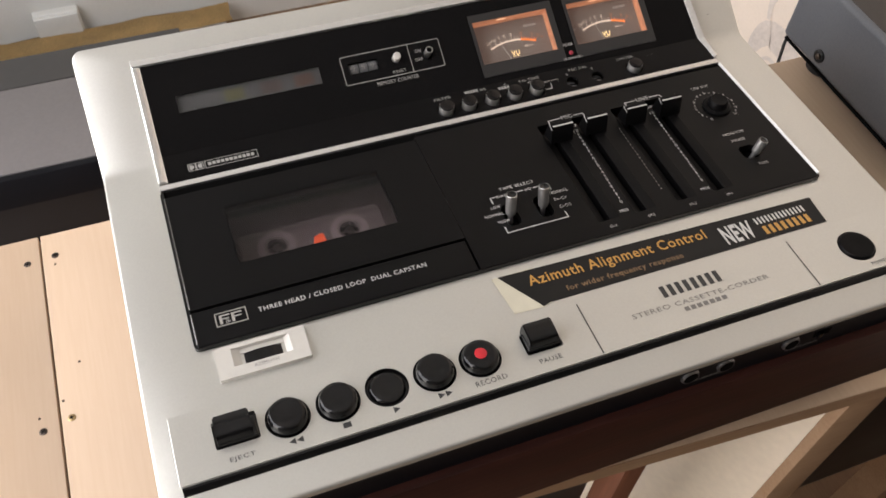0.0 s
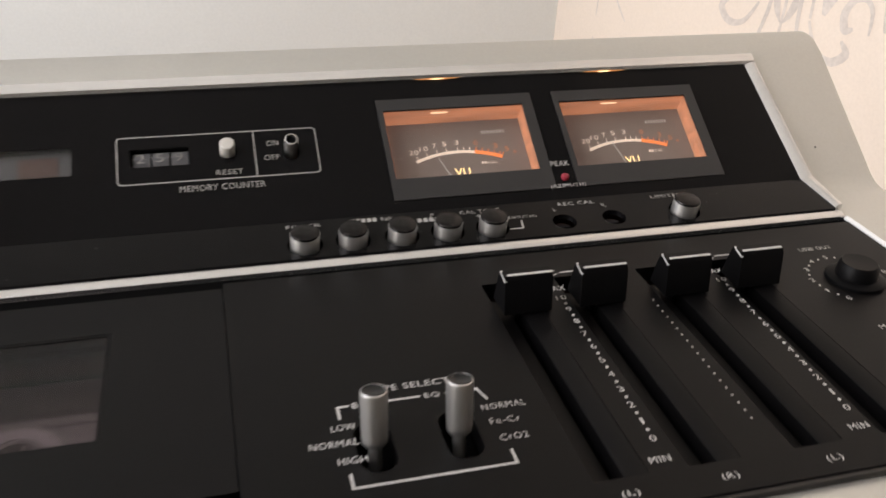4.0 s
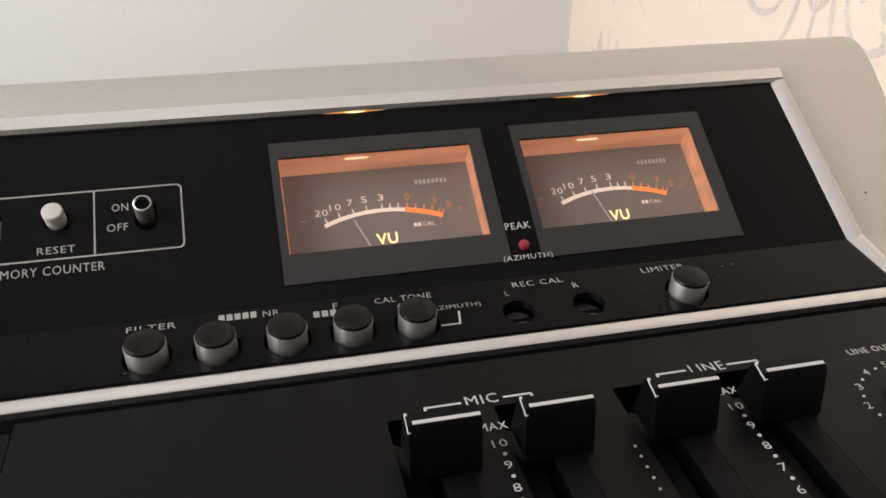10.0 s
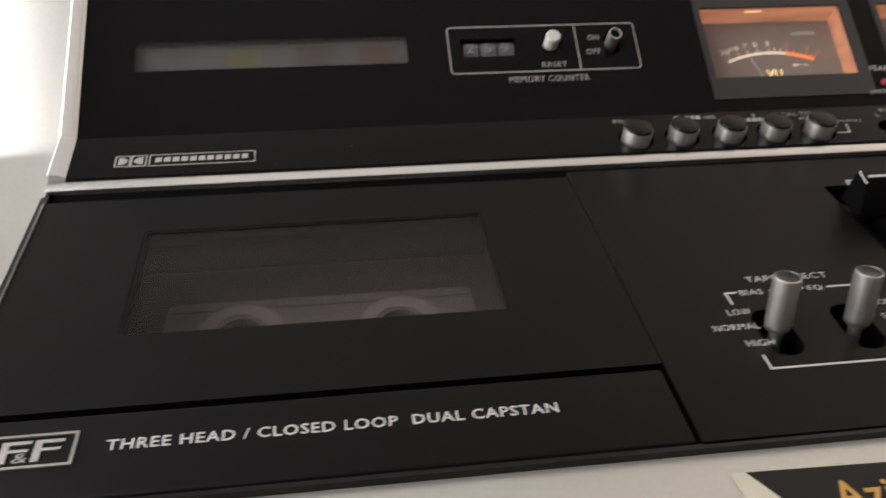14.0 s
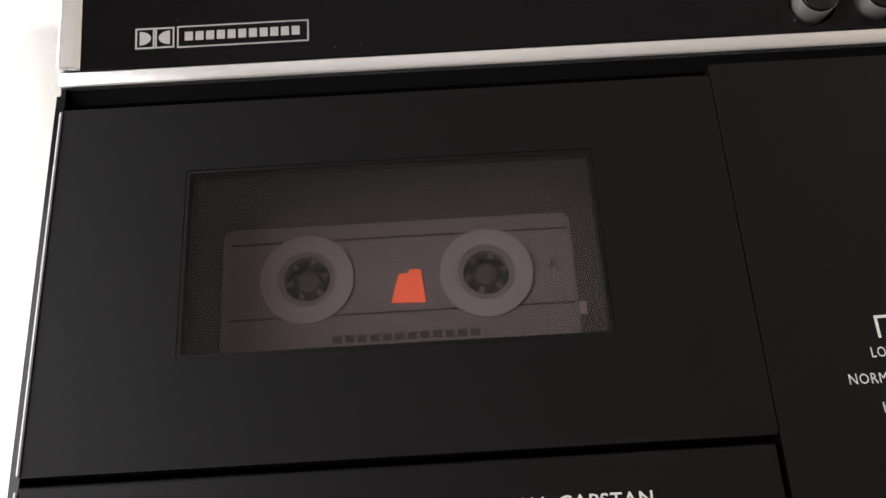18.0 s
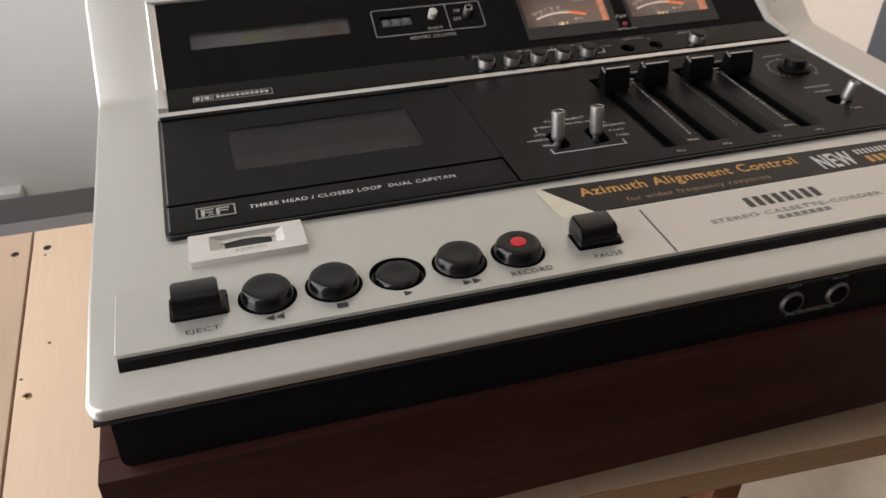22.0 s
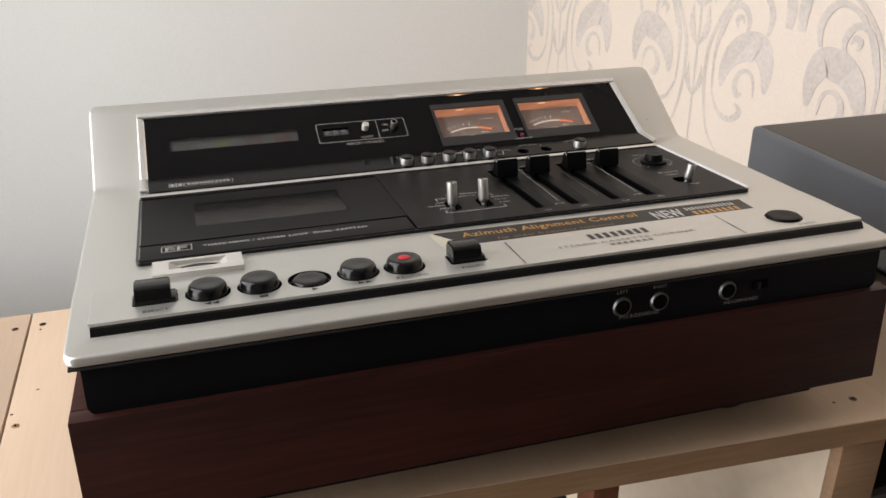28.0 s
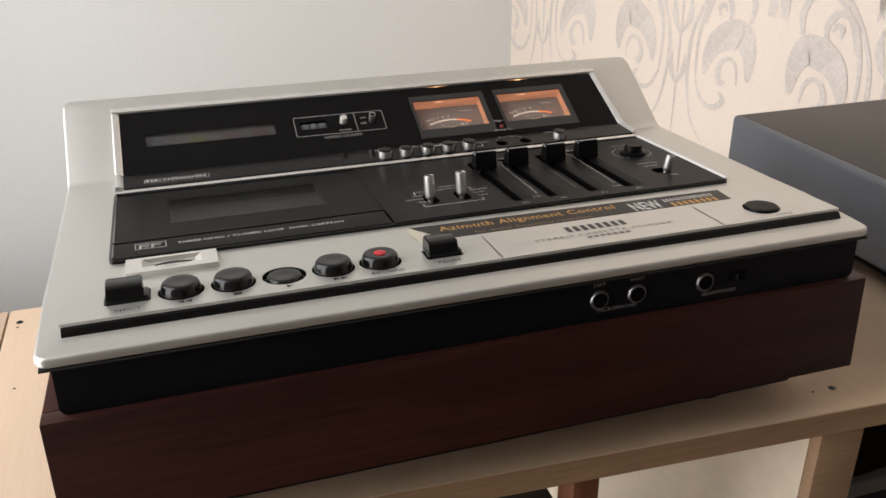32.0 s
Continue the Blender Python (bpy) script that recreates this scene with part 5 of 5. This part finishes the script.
# the two level meters
def meter(x0, needle):
    x1, v0, v1 = x0 + MW, MV0, MV1
    wx0, wx1, wv0, wv1 = x0 + 0.020, x1 - 0.038, along(1.256), along(1.490)
    m = part("level_meter", sheet([(x0, v0), (x1, v0), (x1, v1), (x0, v1)], [[(wx0, wv0), (wx1, wv0), (wx1, wv1), (wx0, wv1)]], -0.005, 0.004), METER_GREY, deck, "lit amber level meter in a grey frame", RISE)
    back = -0.075
    part("dial", box(wx0 - 0.01, wx1 + 0.01, wv0 - 0.06, wv1 + 0.02, back - 0.02, back), DIAL, m, "grey meter dial", RISE)
    # inner walls that glow by themselves to show the meter lamp's light
    part("upper_wall", slab([(wv1 - 0.008, back), (wv1 - 0.005, back + 0.03), (wv1 + 0.001, -0.006), (wv1 + 0.02, -0.006), (wv1 + 0.03, back)], wx0 - 0.01, wx1 + 0.012), METER_WALL_GLOW, m, "inner wall glowing amber in place of lamp light", RISE)
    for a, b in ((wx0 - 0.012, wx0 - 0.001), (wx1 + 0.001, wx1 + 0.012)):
        part("side_wall", box(a, b, wv0 - 0.02, wv1 + 0.012, back, -0.006), METER_WALL_GLOW, m, "inner wall glowing amber in place of lamp light", RISE)
    part("lower_wall", box(wx0, wx1, wv0 - 0.012, wv0 - 0.001, -0.03, -0.006), METER_WALL_GLOW, m, "", RISE)
    # thin glowing rod added to draw the lamp's glint on the upper wall
    part("lamp_streak", lathe(0, 0, [(0.002, -0.034), (0.0032, -0.022), (0.0036, 0.018), (0.0015, 0.03)], 14), METER_STREAK, m, "glowing rod drawn as the lamp's bright streak", RISE @ Matrix.Translation((x0 + 0.225, wv1 - 0.006, -0.016)) @ Matrix.Rotation(radians(90), 4, "Y"))
    # glowing lines put in as lamp light along two window edges
    part("lit_edge", box(wx0 - 0.0006, wx0 + 0.0032, wv0, wv1, -0.0062, -0.0046), METER_WALL_GLOW, m, "thin edge glowing amber in place of lamp light", RISE)
    part("lit_edge", box(wx0, wx1, wv0 - 0.0006, wv0 + 0.0026, -0.0062, -0.0046), METER_WALL_GLOW, m, "thin edge glowing amber in place of lamp light", RISE)
    z = back + 0.002
    # the pivot lies below the window
    cx, cv, r = (wx0 + wx1) / 2 + 0.003, wv0 - 0.253, 0.395

    def at(angle, rr):
        return cx + rr * math.sin(radians(angle)), cv + rr * math.cos(radians(angle))

    part("scale_arc", stroke([at(a, r) for a in np.linspace(-23.3, 8.6, 22)], 0.012, z), DIAL_WHITE, m, "white scale arc", RISE, False)
    part("scale_arc", stroke([at(a, r) for a in np.linspace(8.6, 23.4, 14)], 0.015, z), DIAL_ORANGE, m, "orange scale arc", RISE, False)
    for angles, mat in (((-21.7, -16.4, -11.0, -5.9, 0.0, 3.0, 6.0), DIAL_WHITE), ((9.4, 12.6, 15.7, 18.8, 21.6, 23.2), DIAL_ORANGE)):
        for a in angles:
            part("tick_mark", stroke([at(a, r + 0.004), at(a, r + 0.020)], 0.0032, z), mat, m, "", RISE, False)
    for s, a, w, mat in (("20", -21.7, 0.034, DIAL_WHITE), ("10", -16.4, 0.030, DIAL_WHITE), ("7", -11.0, 0.014, DIAL_WHITE), ("5", -5.9, 0.016, DIAL_WHITE), ("3", 0.0, 0.016, DIAL_WHITE), ("0", 9.4, 0.016, DIAL_DIM), ("3", 18.8, 0.016, DIAL_DIM), ("5", 24.5, 0.016, DIAL_DIM)):
        px, pv = at(a, r + 0.039)
        print_on(s, px - w / 2, pv - 0.010, w, 0.020, m, RISE, mat, z=z)
    print_on("CAL", cx + 0.098, 0.210, 0.034, 0.012, m, RISE, DIAL_WHITE, z=z)
    blocks(cx + 0.075, 0.2105, 0.021, 0.011, 2, m, RISE, DIAL_WHITE, z=z)
    print_on("VU", cx - 0.029, 0.1675, 0.056, 0.0325, m, RISE, DIAL_YELLOW, z=z, weight=0.02)
    part("underline", stroke([(cx - 0.024, 0.1640), (cx + 0.022, 0.1640)], 0.0035, z), DIAL_YELLOW, m, "", RISE, False)
    blocks(cx + 0.099, 0.338, 0.092, 0.014, 8, m, RISE, CREAM, z=z + 0.001, gap=0.4)
    part("minus_sign", stroke([(cx - 0.219, 0.257), (cx - 0.204, 0.257)], 0.003, z), CREAM, m, "", RISE, False)
    plus = stroke([(cx + 0.199, 0.2536), (cx + 0.213, 0.2536)], 0.003, z)
    stroke([(cx + 0.206, 0.2466), (cx + 0.206, 0.2606)], 0.003, z + 0.0003, bm=plus)
    part("plus_sign", plus, DIAL_DIM, m, "", RISE, False)
    # the needle points to its pivot, hidden below the window
    base, tip = needle
    part("needle", stroke([(cx + base[0], base[1]), (cx + tip[0], tip[1])], 0.0042, z + 0.012), CREAM, m, "thin pale needle", RISE, False)
    cover = part("cover", sheet([(wx0 - 0.004, wv0 - 0.004), (wx1 + 0.004, wv0 - 0.004), (wx1 + 0.004, wv1 + 0.004), (wx0 - 0.004, wv1 + 0.004)], [], -0.004, -0.002), CLEAR, m, "clear plastic cover", RISE)
    cover.visible_shadow = False


# flat glowing patches on the trim, drawn as lamp light leaking out
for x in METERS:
    for name, wide, tall, proud, mat in (("light_halo", 0.085, 0.0045, 0.0005, LEAK_HALO), ("leak_core", 0.028, 0.0042, 0.0015, LEAK_GLOW)):
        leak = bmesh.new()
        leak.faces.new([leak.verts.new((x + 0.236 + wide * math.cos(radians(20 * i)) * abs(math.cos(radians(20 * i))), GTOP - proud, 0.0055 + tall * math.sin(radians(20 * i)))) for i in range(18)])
        part(name, leak, mat, deck, "glowing patch painted as lamp light leaking above a meter", RISE, False)
def needle_at(base_x, tip_x, tip_v):
    reach = (0.145 - 0.166) / (tip_v - 0.166)
    return (base_x + reach * (tip_x - base_x), 0.145), (tip_x, tip_v)


meter(METERS[0], needle_at(-0.051, -0.080, 0.240))
meter(METERS[1], needle_at(-0.037, -0.066, 0.260))
print_on("PEAK", 2.489, along(1.262), 0.068, 0.020, deck, RISE)
print_on("(AZIMUTH)", 2.464, along(1.183), 0.130, 0.019, deck, RISE, z=0.0055)
part("peak_lamp", lathe(2.527, along(1.222), [(0.014, -0.01), (0.014, 0.006), (0.010, 0.013), (0.004, 0.015)], 18), LAMP_RED, deck, "small red peak lamp", RISE)

door_pane.visible_shadow = strip_pane.visible_shadow = False

# ---- the tape in the deck ----
TZ = -0.20
tape = thing("cassette_tape", (0.625, 0.47, TZ - 0.12), "clear grey compact cassette lying behind the door window", "cassette")
HUBS = ((0.413, 0.506), (0.828, 0.499))
part("shell", sheet(rounded(0.123, 1.127, 0.155, 0.795, 0.03, 3), [ring(x, y, 0.070, 28) for x, y in HUBS], TZ - 0.085, TZ - 0.003), SHELL_DARK, tape, "smoky plastic shell")
part("label_field", sheet(rounded(0.217, 1.032, 0.33, 0.640, 0.02, 3), [ring(x, y, 0.070, 28) for x, y in HUBS], TZ - 0.003, TZ), SHELL, tape, "paler label field")
for v in (0.415, 0.60):
    part("label_line", stroke([(0.235, v), (1.025, v)], 0.006, TZ + 0.002), SHELL_DARK, tape, "", MAIN, False)
for x, y in HUBS:
    hub = part("reel_hub", sheet(ring(x, y, 0.108, 36), [ring(x, y, 0.068, 28)], TZ + 0.001, TZ + 0.006), HUB, tape, "pale toothed reel hub")
    part("hub_ring", sheet(ring(x, y, 0.0678, 28), [ring(x, y, 0.054, 28)], TZ - 0.02, TZ + 0.003), SHELL, hub)
    teeth = bmesh.new()
    for i in range(6):
        a = radians(60 * i + 12)
        c, s = math.cos(a), math.sin(a)
        stroke([(x + 0.034 * c, y + 0.034 * s), (x + 0.05 * c, y + 0.05 * s)], 0.012, TZ - 0.004, bm=teeth)
    part("hub_teeth", teeth, SHELL_MARK, hub, "", MAIN, False)
    part("spindle", lathe(x, y, [(0.026, TZ - 0.08), (0.026, TZ - 0.012), (0.014, TZ - 0.006)], 16), SHELL_DARK, hub)
lamp = bmesh.new()
lamp.faces.new([lamp.verts.new((x, y, TZ + 0.004)) for x, y in ((0.606, 0.436), (0.685, 0.434), (0.677, 0.514), (0.650, 0.516), (0.648, 0.506), (0.625, 0.506))])
part("lit_gap", lamp, TAPE_GLOW, tape, "orange light showing between the reels", MAIN, False)
blocks(0.345, 0.648, 0.13, 0.045, 6, tape, MAIN, SHELL_MARK, z=TZ - 0.001, gap=0.5)
print_on("HIGH OUTPUT", 0.489, 0.664, 0.200, 0.020, tape, MAIN, SHELL_MARK, z=TZ - 0.001)
blocks(0.489, 0.690, 0.13, 0.012, 8, tape, MAIN, SHELL_MARK, z=TZ - 0.001, name="lettering")
print_on("A", 0.972, 0.495, 0.024, 0.032, tape, MAIN, SHELL_DARK, z=TZ + 0.002)
part("tab", box(1.033, 1.050, 0.385, 0.415, TZ, TZ + 0.004), HUB, tape)
blocks(0.835, 0.675, 0.165, 0.036, 6, tape, MAIN, SHELL_MARK, z=TZ - 0.001, gap=0.5)
blocks(0.47, 0.348, 0.34, 0.018, 12, tape, MAIN, SHELL_DARK, z=TZ + 0.002)
